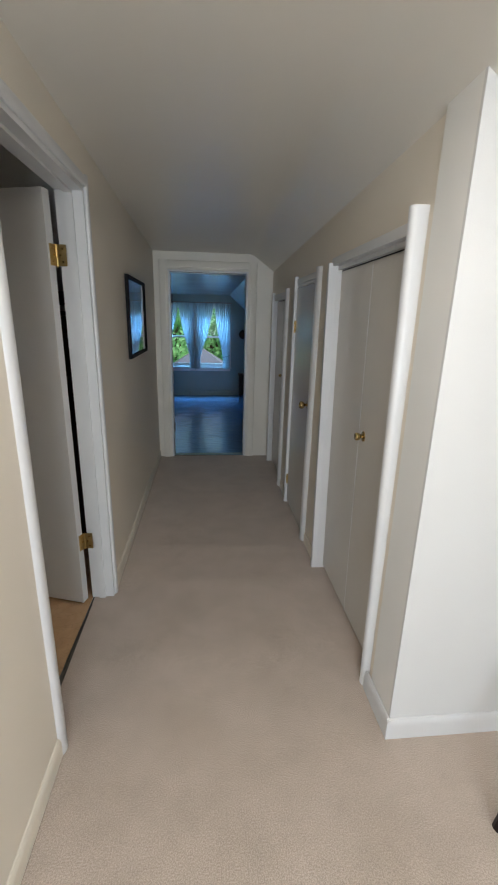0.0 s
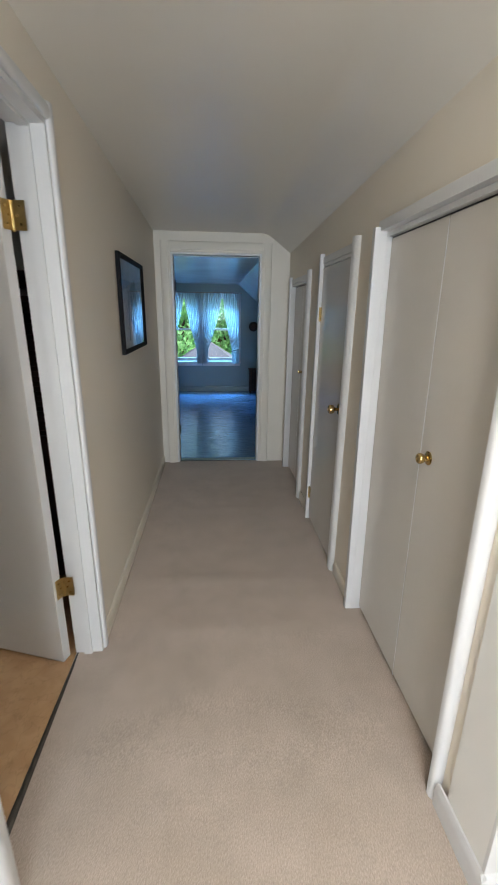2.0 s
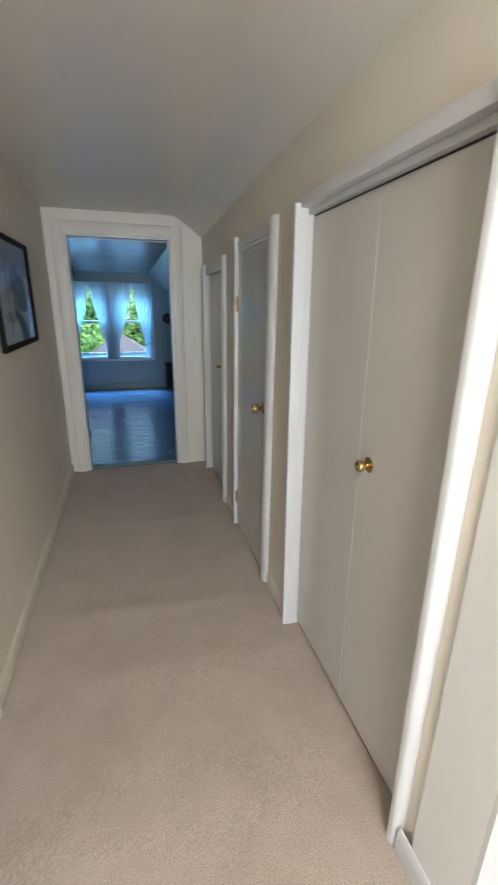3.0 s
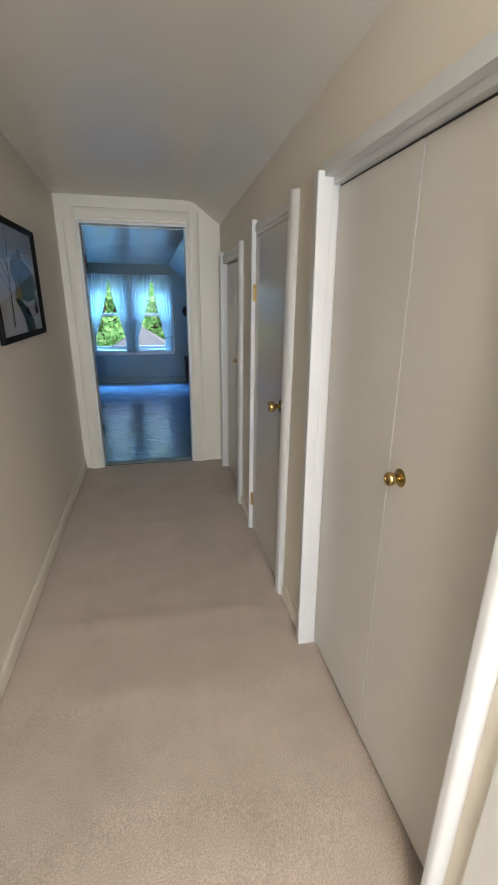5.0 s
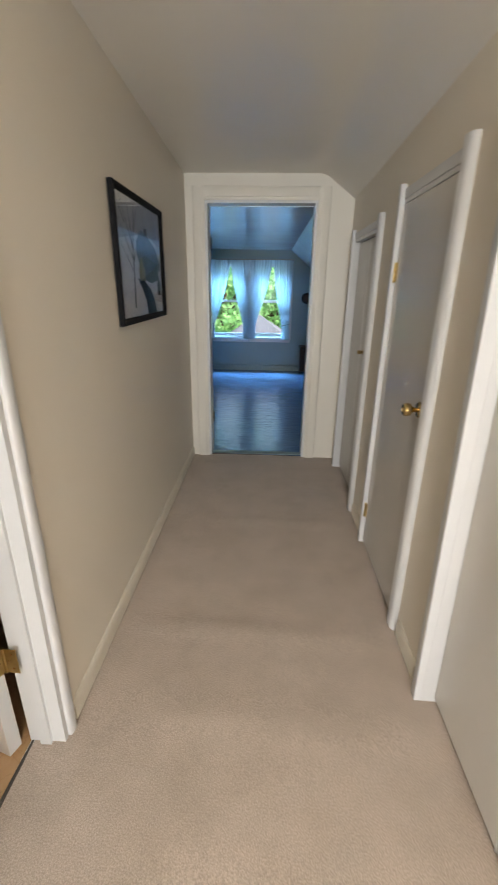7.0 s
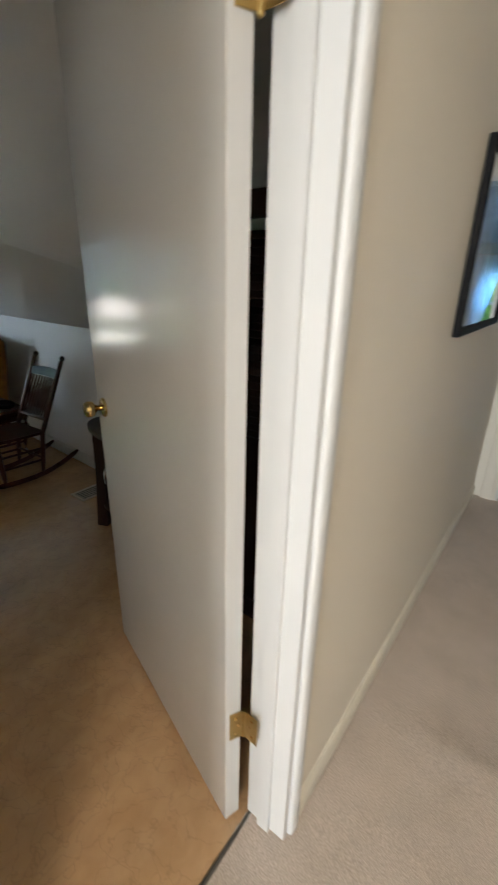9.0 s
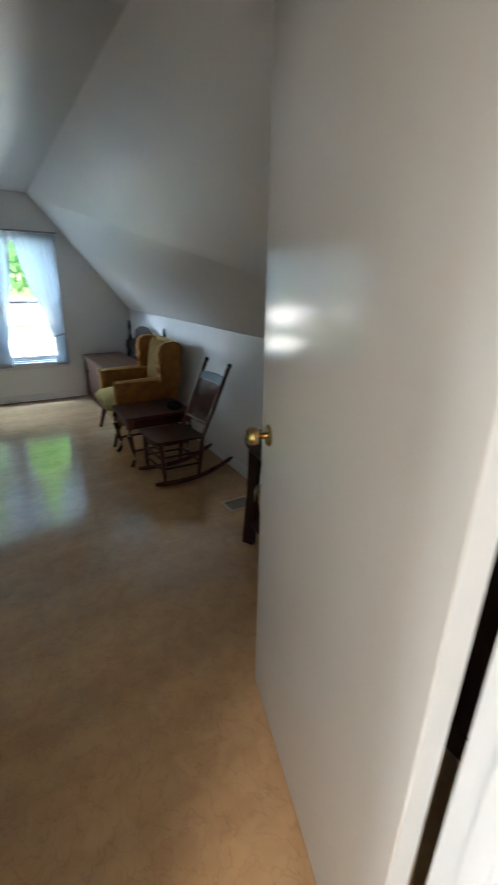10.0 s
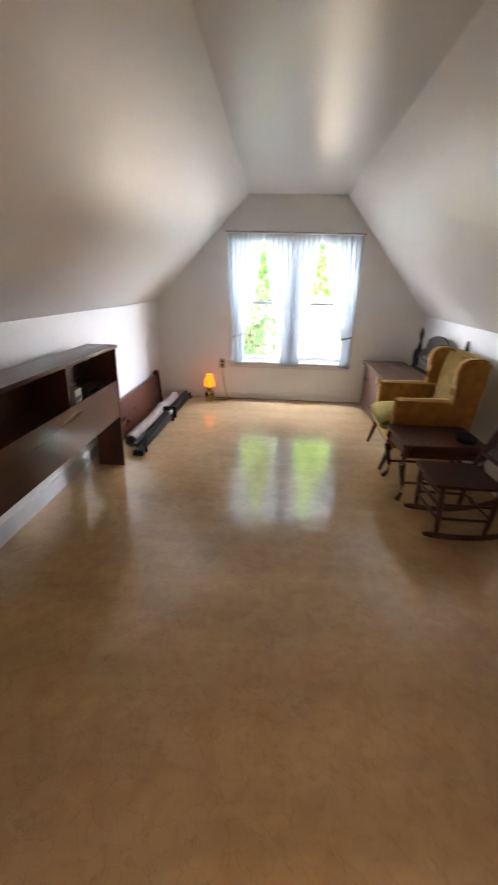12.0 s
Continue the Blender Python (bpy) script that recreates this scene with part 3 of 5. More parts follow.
def curtain_panel(name, axis, face, inward, cloth, seed, zt, ztie, zb, u_top, u_tie, u_bot, label, tied=False):
    """A sheer panel gathered on the rod and drawn in by a tie: spans at top, tie and hem, with folds."""
    rnd = random.Random(seed)
    ph = rnd.random() * 6
    folds = rnd.randint(6, 8)
    bm = B()
    nu, nz = 72, 40
    rows = []
    for j in range(nz + 1):
        z = zt + (zb - zt) * j / nz
        if z > ztie:
            f = (zt - z) / (zt - ztie)
            g = f ** 1.35
            lo, hi = (u_top[k] + (u_tie[k] - u_top[k]) * g for k in (0, 1))
        else:
            f = (ztie - z) / (ztie - zb)
            lo, hi = (u_tie[k] + (u_bot[k] - u_tie[k]) * f ** 0.7 for k in (0, 1))
        row = []
        squeeze = (u_top[1] - u_top[0]) / max(hi - lo, 0.03)
        amp = 0.010 + 0.010 * min(1.5, (squeeze - 1) * 0.5) * (1 if z > ztie else 0.8)
        for i in range(nu + 1):
            u = i / nu
            w = amp * math.sin(folds * 2 * math.pi * u + ph + 0.9 * math.sin(3 * u + j * 0.05)) + 0.004 * math.sin(17 * u * math.pi + j * 0.11)
            if j == 0:
                w *= 0.8
            d = inward * (0.062 + w)
            uu = lo + (hi - lo) * (u + 0.012 * math.sin(5 * math.pi * u + ph))
            row.append(bm.verts.new((face + d, uu, z) if axis == 'x' else (uu, face + d, z)))
        rows.append(row)
    for a, b in zip(rows, rows[1:]):
        for i in range(nu):
            bm.faces.new((a[i], a[i + 1], b[i + 1], b[i]))
    ob = tagged(part(name, bm, cloth, None, "", True), label, "curtain", "sheer tied-back curtains")
    if tied:
        lo, hi = u_tie[0] - 0.006, u_tie[1] + 0.006
        mid, half = (lo + hi) / 2, (hi - lo) / 2
        loop = []
        for i in range(25):
            a = 2 * math.pi * i / 24
            u, d = mid + half * math.cos(a), inward * (0.062 + 0.034 * math.sin(a))
            z = ztie + 0.02 * math.cos(a)
            loop.append((face + d, u, z) if axis == 'x' else (u, face + d, z))
        part("tie_band", tube(B(), loop, [(0.004, 0.010)] * 25, 6), M_TIE, ob, "plain cloth tie band", True)
    return ob


M_TIE = surf("tie_band_cloth", (0.30, 0.33, 0.34), (0.38, 0.41, 0.42), 40, 0.9)
CL = "sheer white tied-back curtain on a rod"
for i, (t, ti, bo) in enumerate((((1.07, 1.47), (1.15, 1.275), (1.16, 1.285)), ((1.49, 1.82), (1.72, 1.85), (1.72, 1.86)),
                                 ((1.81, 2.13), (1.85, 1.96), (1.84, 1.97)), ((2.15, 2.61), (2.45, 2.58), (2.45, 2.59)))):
    curtain_panel("curtain", 'x', GABLE_X, 1, M_SHEER_DIMMED, i, 1.925, 0.80 if i in (0, 3) else 0.74, 0.435, t, ti, bo, CL, i in (0, 3))
for i, (t, ti, bo) in enumerate((((-0.84, -0.50), (-0.86, -0.78), (-0.86, -0.78)), ((-0.50, -0.17), (-0.29, -0.19), (-0.29, -0.19)),
                                 ((-0.165, 0.20), (-0.185, -0.07), (-0.185, -0.07)), ((0.21, 0.55), (0.38, 0.52), (0.38, 0.53)))):
    curtain_panel("curtain", 'y', FAR_Y, -1, M_SHEER, 10 + i, 1.83, 0.80, 0.545, t, ti, bo, CL, i in (0, 3))

for nm, a, b, axis in (("gable", (GABLE_X + 0.065, 1.05, 1.940), (GABLE_X + 0.065, 2.63, 1.940), 'x'), ("far", (-0.92, FAR_Y - 0.065, 1.84), (0.56, FAR_Y - 0.065, 1.84), 'y')):
    ob = thing("curtain_rod", "slim grey-brown curtain rod over two windows", "curtain rod", a)
    d = Vector(b) - Vector(a)
    part("rod", rod(B(), (0, 0, 0), d, 0.009), surf("curtain_rod_paint_" + nm, (0.30, 0.26, 0.22), (0.38, 0.33, 0.28), 20, 0.35, 0.5), ob, "", True)
    for f in (0.0, 0.5, 1.0):
        p = d * f
        q = p + (Vector((-0.066, 0, 0)) if axis == 'x' else Vector((0, 0.066, 0)))
        part("bracket", rod(B(), p, q, 0.006), M_BRASS_OLD, ob)


# ---------------------------------------------------------------- doors
def door_knob(parent, at, way, mat=M_BRASS, r=0.026, k=1.0):
    """A turned knob with its rose; way: the direction in which it stands out."""
    way = Vector(way).normalized()
    m = Matrix.Translation(at) @ way.to_track_quat('Z', 'Y').to_matrix().to_4x4() @ Matrix.Diagonal((1, 1, k, 1))
    k = part("door_knob", lathe(B(), [(0.009, 0.0), (0.009, 0.022), (0.013, 0.028), (r * 0.92, 0.036), (r, 0.046), (r * 0.98, 0.056), (r * 0.80, 0.063),
                                      (r * 0.45, 0.064), (r * 0.40, 0.061), (0.001, 0.061)], n=24, m=m), mat, parent, "polished brass knob", True)
    w = 0.006 + r
    part("rose", lathe(B(), [(0.001, 0.0), (w, 0.0), (w, 0.003), (w * 0.85, 0.008), (0.012, 0.010), (0.001, 0.010)], n=24, m=m), mat, k, "", True)
    return k


def hinge(parent, at, la, lb, h=0.09, mat=M_BRASS_OLD):
    """A butt hinge at its pin, with leaves running along la and lb."""
    at = Vector(at)
    root = part("hinge", rod(B(), at - Vector((0, 0, h / 2)), at + Vector((0, 0, h / 2)), 0.0065, n=10), mat, parent, "brass butt hinge", True)
    part("pin_tip", lathe(B(), [(0.001, -0.006), (0.005, -0.003), (0.0065, 0.0), (0.005, 0.002)], at=at - Vector((0, 0, h / 2)), n=10), mat, root)
    for d in (la, lb):
        d = Vector(d)
        n = Vector((-d.y, d.x, 0)).normalized() * 0.0012
        bm = B()
        loft(bm, [[at + d * f + n * s + Vector((0, 0, z)) for f, z in ((0, -h / 2), (1, -h / 2), (1, h / 2), (0, h / 2))] for s in (-1, 1)])
        leaf = part("hinge_leaf", bm, mat, root)
        for z in (-0.3, 0.0, 0.3):
            c = at + d * (0.62 if z else 0.40) + Vector((0, 0, z * h))
            m = Matrix.Translation(c) @ n.to_track_quat('Z', 'Y').to_matrix().to_4x4()
            part("screw", lathe(B(), [(0.001, -0.0022), (0.004, -0.0022), (0.004, 0.0022), (0.001, 0.0022)], n=8, m=m), M_BRASS, leaf)
    return root


# the gable room's door, swung wide open into the room; its own axes: x along the leaf from the hinge
SWING = 180 - 17.9
gd = thing("panel_door", "off-white gloss flush door standing wide open", "door", (-0.632, 2.106, 0.0), rz=SWING)
part("leaf", box(B(), 0.0, 0.815, -0.036, 0.010, 0.008, 2.06, 0.0015), M_DOOR, gd)
part("hinge_edge", box(B(), -0.0008, 0.0004, -0.034, 0.008, 0.010, 2.058), M_TRIM, gd, "cream painted door edge")
door_knob(gd, (0.745, 0.010, 1.02), (0, 1, 0))
door_knob(gd, (0.745, -0.036, 1.02), (0, -1, 0))
rot = Matrix.Rotation(radians(-SWING), 3, 'Z')
pin = rot @ Vector((0.020, 0.036, 0))
for z in (0.37, 1.80):
    hinge(gd, pin + Vector((0, 0, z)), rot @ Vector((-0.018, -0.034, 0)), rot @ Vector((0.044, -0.004, 0)))

# closet with folding leaves
def folding_door(name, a, b, top, x, knob_at, label, knob_r=0.019, lean=0.0):
    ob = thing(name, label, "closet door", (x, a, 0.0))
    ob.matrix_world = pose(x, a, 0.0, 0, lean, 0)
    w = b - a
    for i in (0, 1):
        u0 = 0.021 + i * (w - 0.042) / 2 + (0.0015 if i else 0)
        u1 = 0.021 + (i + 1) * (w - 0.042) / 2 - (0.0 if i else 0.0015)
        part("leaf", box(B(), 0.0, 0.030, u0, u1, 0.020, top - 0.0245, 0.003), M_CLOSET, ob)
    part("top_track", box(B(), 0.004, 0.030, 0.02, w - 0.02, top - 0.0235, top - 0.0185), M_BLACK_IRON, ob, "black overhead track")
    part("fold_strip", box(B(), -0.0008, 0.0006, w / 2 - 0.002, w / 2 + 0.002, 0.014, top - 0.036), M_TRIM, ob, "pale joint between the leaves")
    door_knob(ob, (0.0, knob_at - a, 1.03), (-1, 0, 0), r=knob_r, k=0.62)
    return ob


folding_door("closet_door", CLOSET_A[0], CLOSET_A[1], CLOSET_A[3], 0.800, 1.868, "off-white gloss folding closet door with a brass knob, closed", lean=-0.9)
folding_door("closet_door", CLOSET_C[0], CLOSET_C[1], CLOSET_C[3], 0.785, 4.06, "off-white gloss folding closet door, closed, near the end wall", 0.013)
bd = thing("closet_door", "off-white gloss flush closet door with brass knob and hinges, closed", "closet door", (0.752, 2.752, 0.0))
part("leaf", box(B(), 0.0, 0.034, 0.021, 0.652, 0.018, 1.783, 0.0015), M_CLOSET_GLOSS, bd)
door_knob(bd, (0.0, 0.085, 0.985), (-1, 0, 0))
for z in (0.22, 1.50):
    hinge(bd, (-0.006, 0.657, z), (0.003, -0.026, 0), (0.003, 0.026, 0), 0.085)

# far room's door, folded back out of sight, leaves only its hinges on the jamb
fdoor = thing("panel_door", "white door folded back into the far room", "door", (-0.320, 4.850, 0.0), rz=97)
part("leaf", box(B(), 0.008, 0.765, 0.0, 0.036, 0.008, 1.995, 0.002), M_DOOR, fdoor)
rot = Matrix.Rotation(radians(-97), 3, 'Z')
for z in (0.32, 1.74):
    hinge(fdoor, (0.0, -0.004, z), (0.02, 0.004, 0), rot @ Vector((0.004, -0.05, 0)), 0.09, M_BLACK_IRON)


# ---------------------------------------------------------------- outdoors
def ground_sheet():
    bm = B()
    vs = [bm.verts.new((x, y, -3.1)) for x, y in ((-900, -900), (900, -900), (900, 900), (-900, 900))]
    bm.faces.new(vs)
    return bm


M_GRASS = surf("lawn_grass", (0.05, 0.09, 0.02), (0.10, 0.15, 0.04), 0.6, 0.9, None, 0.6, 8, fine=0.3, fine_scale=12)
structure("ground", ground_sheet(), M_GRASS, "green lawn", "ground")
M_SHINGLE = surf("grey_asphalt_shingle", (0.040, 0.050, 0.068), (0.062, 0.075, 0.098), 1.5, 0.9, None, 0.4, 30, fine=0.25, fine_scale=25)
M_SIDING = surf("white_siding", (0.78, 0.78, 0.76), (0.82, 0.82, 0.80), 1.0, 0.5, 0.6, 0.05, 20)
M_BARK = surf("bark", (0.06, 0.045, 0.03), (0.12, 0.09, 0.06), 8, 0.9, None, 0.8, 30, stretch=(1, 1, 0.2))


def leaf_material(name, dark, light):
    m, nt, b = material(name)
    g = nt.nodes.new("ShaderNodeNewGeometry")
    ramp = nt.nodes.new("ShaderNodeValToRGB")
    ramp.color_ramp.elements[0].color, ramp.color_ramp.elements[1].color = (*dark, 1), (*light, 1)
    nt.links.new(g.outputs["Random Per Island"], ramp.inputs[0])
    nt.links.new(ramp.outputs[0], b.inputs["Base Color"])
    b.inputs["Roughness"].default_value = 0.5
    tr = nt.nodes.new("ShaderNodeBsdfTranslucent")
    mul = nt.nodes.new("ShaderNodeVectorMath")
    mul.operation = 'SCALE'
    mul.inputs["Scale"].default_value = 2.6
    nt.links.new(ramp.outputs[0], mul.inputs[0])
    nt.links.new(mul.outputs[0], tr.inputs[0])
    mx = nt.nodes.new("ShaderNodeMixShader")
    mx.inputs[0].default_value = 0.55
    nt.links.new(b.outputs[0], mx.inputs[1])
    nt.links.new(tr.outputs[0], mx.inputs[2])
    nt.links.new(mx.outputs[0], nt.nodes["Material Output"].inputs[0])
    return m


M_LEAF = leaf_material("green_leaves", (0.10, 0.21, 0.085), (0.18, 0.33, 0.15))
# dimmed copy of the leaves, keeps the tree by the gable from glaring
M_LEAF_DIMMED = leaf_material("dimmed_green_leaves", (0.025, 0.07, 0.028), (0.06, 0.13, 0.055))


def tree(seed, height, spread, leaves, size, leaf=M_LEAF):
    """Tapered trunk, limbs and a crown of small leaves in clumps."""
    rnd = random.Random(seed)
    root = thing("tree", "leafy green broad-crowned tree in the garden", "tree", (0, 0, -3.1), "garden trees")
    bm = B()
    tube(bm, [(0, 0, 0), (0.05, 0.03, height * 0.25), (-0.04, 0.06, height * 0.5), (0.03, 0, height * 0.85)], [0.24, 0.18, 0.13, 0.03], 10)
    part("trunk", bm, M_BARK, root, "", True)
    clumps = []
    bm = B()
    for i in range(22):
        a = rnd.random() * 2 * math.pi
        h = height * (0.22 + 0.72 * rnd.random())
        r = spread * (0.35 + 0.65 * rnd.random()) * math.sin(math.pi * min(1, max(0.12, (h / height - 0.12) / 0.95))) ** 0.6
        tip = Vector((r * math.cos(a), r * math.sin(a), h))
        base = Vector((0, 0, h * 0.62))
        tube(bm, [base, base.lerp(tip, 0.5) + Vector((0, 0, 0.15)), tip], [0.06, 0.035, 0.012], 6)
        clumps += [(tip, 0.85), (base.lerp(tip, 0.6), 0.7)]
    part("limbs", bm, M_BARK, root, "", True)
    verts, faces = [], []
    for _ in range(leaves):
        c, s = rnd.choice(clumps)
        d = Vector((rnd.gauss(0, 1), rnd.gauss(0, 1), rnd.gauss(0, 0.75))).normalized() * (rnd.random() ** 0.5) * s * spread * 0.42
        p = c + d
        q = Euler((rnd.random() * 3, rnd.random() * 3, rnd.random() * 6)).to_matrix()
        k = size * (0.6 + 0.8 * rnd.random())
        i = len(verts)
        verts += [p + q @ Vector(v) * k for v in ((-0.5, 0, 0), (0, -0.28, 0.06), (0.55, 0, 0), (0, 0.28, 0.06))]
        faces.append((i, i + 1, i + 2, i + 3))
    me = bpy.data.meshes.new("crown")
    me.from_pydata(verts, [], faces)
    me.materials.append(leaf)
    crown = new("crown", me)
    crown.parent = root
    crown["kind"] = "stuff"
    return root


t1 = tree(3, 6.2, 2.9, 7000, 0.20)
t1.matrix_world = pose(-1.8, 20.5, -3.1)
for x, y, rz in ((2.6, 21.5, 70), (0.4, 23.0, 20), (-3.8, 22.5, 310), (6.2, 24, 140), (-6.0, 24.0, 200), (0.6, 27.0, 290)):
    copy_thing(t1, pose(x, y, -3.1, 0, 0, rz))
t3 = tree(11, 21.0, 6.5, 12000, 0.46)
t3.matrix_world = pose(-27.0, 6.5, -3.1)
t3["label"] = "tall leafy green tree beyond the neighbouring house"
for x, y, rz in ((-28.0, -2.5, 120), (-31.0, 2.2, 250), (-31.0, 13.0, 10), (-31.0, -9.5, 70)):
    copy_thing(t3, pose(x, y, -3.1, 0, 0, rz))
t4 = tree(13, 12.0, 4.4, 8000, 0.30)
t4.matrix_world = pose(1.9, 29.5, -3.1)
t4["label"] = "tall leafy green tree behind the garage"
for x, y, rz in ((-4.2, 31.0, 80), (7.6, 31.0, 200)):
    copy_thing(t4, pose(x, y, -3.1, 0, 0, rz))
t2 = tree(8, 4.6, 1.3, 3000, 0.15, M_LEAF_DIMMED)
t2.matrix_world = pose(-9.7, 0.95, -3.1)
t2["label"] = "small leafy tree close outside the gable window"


def outbuilding(name, label, x0, x1, y0, y1, eave, ridge, wall_mat, roof_mat, along):
    """A small house: walls, a gabled roof with eaves, a door and windows."""
    ob = thing(name, label, "house", ((x0 + x1) / 2, (y0 + y1) / 2, -3.1))
    cx, cy = (x0 + x1) / 2, (y0 + y1) / 2
    hx, hy = (x1 - x0) / 2, (y1 - y0) / 2
    e, r = eave + 3.1, ridge + 3.1
    part("wall", box(B(), -hx, hx, -hy, hy, 0, e), wall_mat, ob)
    bm = B()
    o = 0.3
    if along == 'x':
        loft(bm, [[(s * (hx + o), -hy - o, e - 0.1), (s * (hx + o), 0, r), (s * (hx + o), hy + o, e - 0.1)] for s in (-1, 1)])
    elif along == 'y':
        loft(bm, [[(-hx - o, s * (hy + o), e - 0.1), (0, s * (hy + o), r), (hx + o, s * (hy + o), e - 0.1)] for s in (-1, 1)])
    else:
        base = [bm.verts.new(p) for p in ((-hx - o, -hy - o, e - 0.1), (hx + o, -hy - o, e - 0.1), (hx + o, hy + o, e - 0.1), (-hx - o, hy + o, e - 0.1))]
        apex = bm.verts.new((0, 0, r))
        bm.faces.new(base[::-1])
        for i in range(4):
            bm.faces.new((base[i], base[(i + 1) % 4], apex))
    part("roof", bm, roof_mat, ob)
    for u in (-0.5, 0.5):
        part("window", box(B(), hx, hx + 0.03, u * hy - 0.35, u * hy + 0.35, 0.9, 2.0), M_BLACK_IRON, ob, "dark window")
    return ob


outbuilding("garage", "low garage with a grey hipped shingle roof", -2.7, 2.3, 14.0, 19.0, -1.3, 0.52, M_SIDING, M_SHINGLE, 'hip')
outbuilding("house", "neighbouring white house front in the sun", -22.0, -15.0, -3.0, 9.0, 0.30, 0.9, M_SIDING, M_SIDING, 'hip')


# ---------------------------------------------------------------- things: wood and cloth
def wood(name, dark, light, rough=0.36, rough2=0.48, along='x', scale=9.0, coat=0.06):
    st = {'x': (0.12, 1, 1), 'y': (1, 0.12, 1), 'z': (1, 1, 0.12)}[along]
    return surf(name, dark, light, scale, rough, rough2, 0.05, 60, stretch=st, detail=8, fine=0.10, fine_scale=90, coat=coat, lo=0.3, hi=0.7, spec=0.22)


M_WALNUT = wood("dark_walnut", (0.040, 0.010, 0.005), (0.085, 0.024, 0.011), 0.26, 0.36, coat=0.12)
M_WALNUT_Z = wood("dark_walnut_upright", (0.040, 0.010, 0.005), (0.085, 0.024, 0.011), 0.26, 0.36, coat=0.12, along='z')
M_MAHOG = wood("red_brown_mahogany", (0.052, 0.012, 0.006), (0.105, 0.028, 0.012), 0.26, 0.36)
M_MAHOG_Y = wood("red_brown_mahogany_across", (0.045, 0.011, 0.005), (0.090, 0.025, 0.011), 0.26, 0.36, along='y')
M_EBONY = wood("near_black_wood", (0.010, 0.007, 0.006), (0.024, 0.016, 0.013), 0.35, 0.5, along='z')
M_CHEST = wood("brown_chest_veneer", (0.085, 0.040, 0.026), (0.135, 0.070, 0.046), 0.33, 0.45)
M_CREST = wood("worn_blue_grey_varnish", (0.05, 0.07, 0.08), (0.10, 0.14, 0.15), 0.29, 0.38)
M_OAKDARK = wood("dark_stained_oak", (0.034, 0.014, 0.008), (0.070, 0.030, 0.018), 0.42, 0.55, along='z', coat=0.1)


def velvet(name, c1, c2):
    m = surf(name, c1, c2, 14, 0.85, 0.95, 0.35, 45, spec=0.2, detail=6, fine=0.15, fine_scale=120, lo=0.3, hi=0.7)
    b = m.node_tree.nodes["Principled BSDF"]
    b.inputs["Sheen Weight"].default_value = 0.6
    b.inputs["Sheen Tint"].default_value = (1.0, 0.75, 0.35, 1)
    return m


M_VELVET = velvet("gold_brown_velvet", (0.21, 0.082, 0.016), (0.37, 0.155, 0.034))
M_VELVET_IN = velvet("olive_gold_velvet", (0.17, 0.098, 0.026), (0.29, 0.17, 0.05))
M_CUSHION = velvet("yellow_green_velvet", (0.20, 0.17, 0.05), (0.31, 0.265, 0.09))
M_WICKER = surf("wicker", (0.28, 0.17, 0.08), (0.46, 0.31, 0.16), 60, 0.7, None, 0.9, 140, stretch=(1, 1, 3))
M_CLOTH = surf("white_cloth", (0.70, 0.68, 0.63), (0.78, 0.76, 0.71), 20, 0.9, None, 0.5, 90)


def turned(bm, a, b, radii, n=10):
    """A turned bar from a to b with radii at even steps."""
    a, b = Vector(a), Vector(b)
    k = len(radii) - 1
    return tube(bm, [a.lerp(b, i / k) for i in range(k + 1)], list(radii), n)


def prism_x(bm, outline, x0, x1, bevel=0.0):
    """An outline in (y, z) given thickness from x0 to x1."""
    first = len(bm.faces)
    loft(bm, [[(x, y, z) for y, z in outline] for x in (x0, x1)])
    if bevel:
        bm.faces.ensure_lookup_table()
        caps = [f for f in bm.faces[first:] if len(f.verts) == len(outline)]
        es = list({e for f in caps for e in f.edges})
        bmesh.ops.bevel(bm, geom=es, offset=bevel, segments=3, affect='EDGES', profile=0.5)
    return bm


# ---------------------------------------------------------------- hall: the framed picture
def flat_shape(parent, name, points, layer, mat):
    """A painted shape on the print: points across and down the sheet, 0 to 1."""
    bm = B()
    vs = [bm.verts.new((0.0006 * layer, PIC_W * u, PIC_H * (1 - v))) for u, v in points]
    bm.faces.new(vs)
    return part(name, bm, mat, parent)


PIC_W, PIC_H = 0.736, 0.500
pic = thing("framed_picture", "winter landscape print in a thin black frame under glass", "picture", (HALL_W + 0.004, 3.056, 1.260))
bm = B()
FW = 0.027
PROF = ((0.0, 0.0), (0.0, 0.020), (0.006, 0.024), (0.018, 0.022), (0.027, 0.014), (0.027, 0.0))
OW, OH = PIC_W + 2 * FW, PIC_H + 2 * FW
for corner in (((0, 0), (OW, 0)), ((OW, 0), (OW, OH)), ((OW, OH), (0, OH)), ((0, OH), (0, 0))):
    (y0, z0), (y1, z1) = corner
    d = Vector((y1 - y0, z1 - z0)).normalized()
    nrm = Vector((-d.y, d.x))
    rings = []
    for (yy, zz), s in (((y0, z0), 1), ((y1, z1), -1)):
        rings.append([(h, yy + nrm.x * w + d.x * w * s, zz + nrm.y * w + d.y * w * s) for w, h in PROF])
    loft(bm, rings)
part("frame", bm, surf("black_lacquer_frame", (0.008, 0.008, 0.009), (0.015, 0.015, 0.016), 30, 0.50, 0.6, spec=0.06), pic)
sheet = part("print", box(B(), 0.0, 0.004, FW - 0.004, FW + PIC_W + 0.004, FW - 0.004, FW + PIC_H + 0.004),
             surf("print_snow_ground", (0.70, 0.69, 0.70), (0.80, 0.79, 0.79), 6, 0.6), pic)
paint = new("painting")
paint.parent = pic
paint.location = (0.0045, FW, FW)


def wash(name, c, k=0.75):
    return surf("print_" + name, tuple(v * k for v in c), c, 9, 0.6, detail=8)


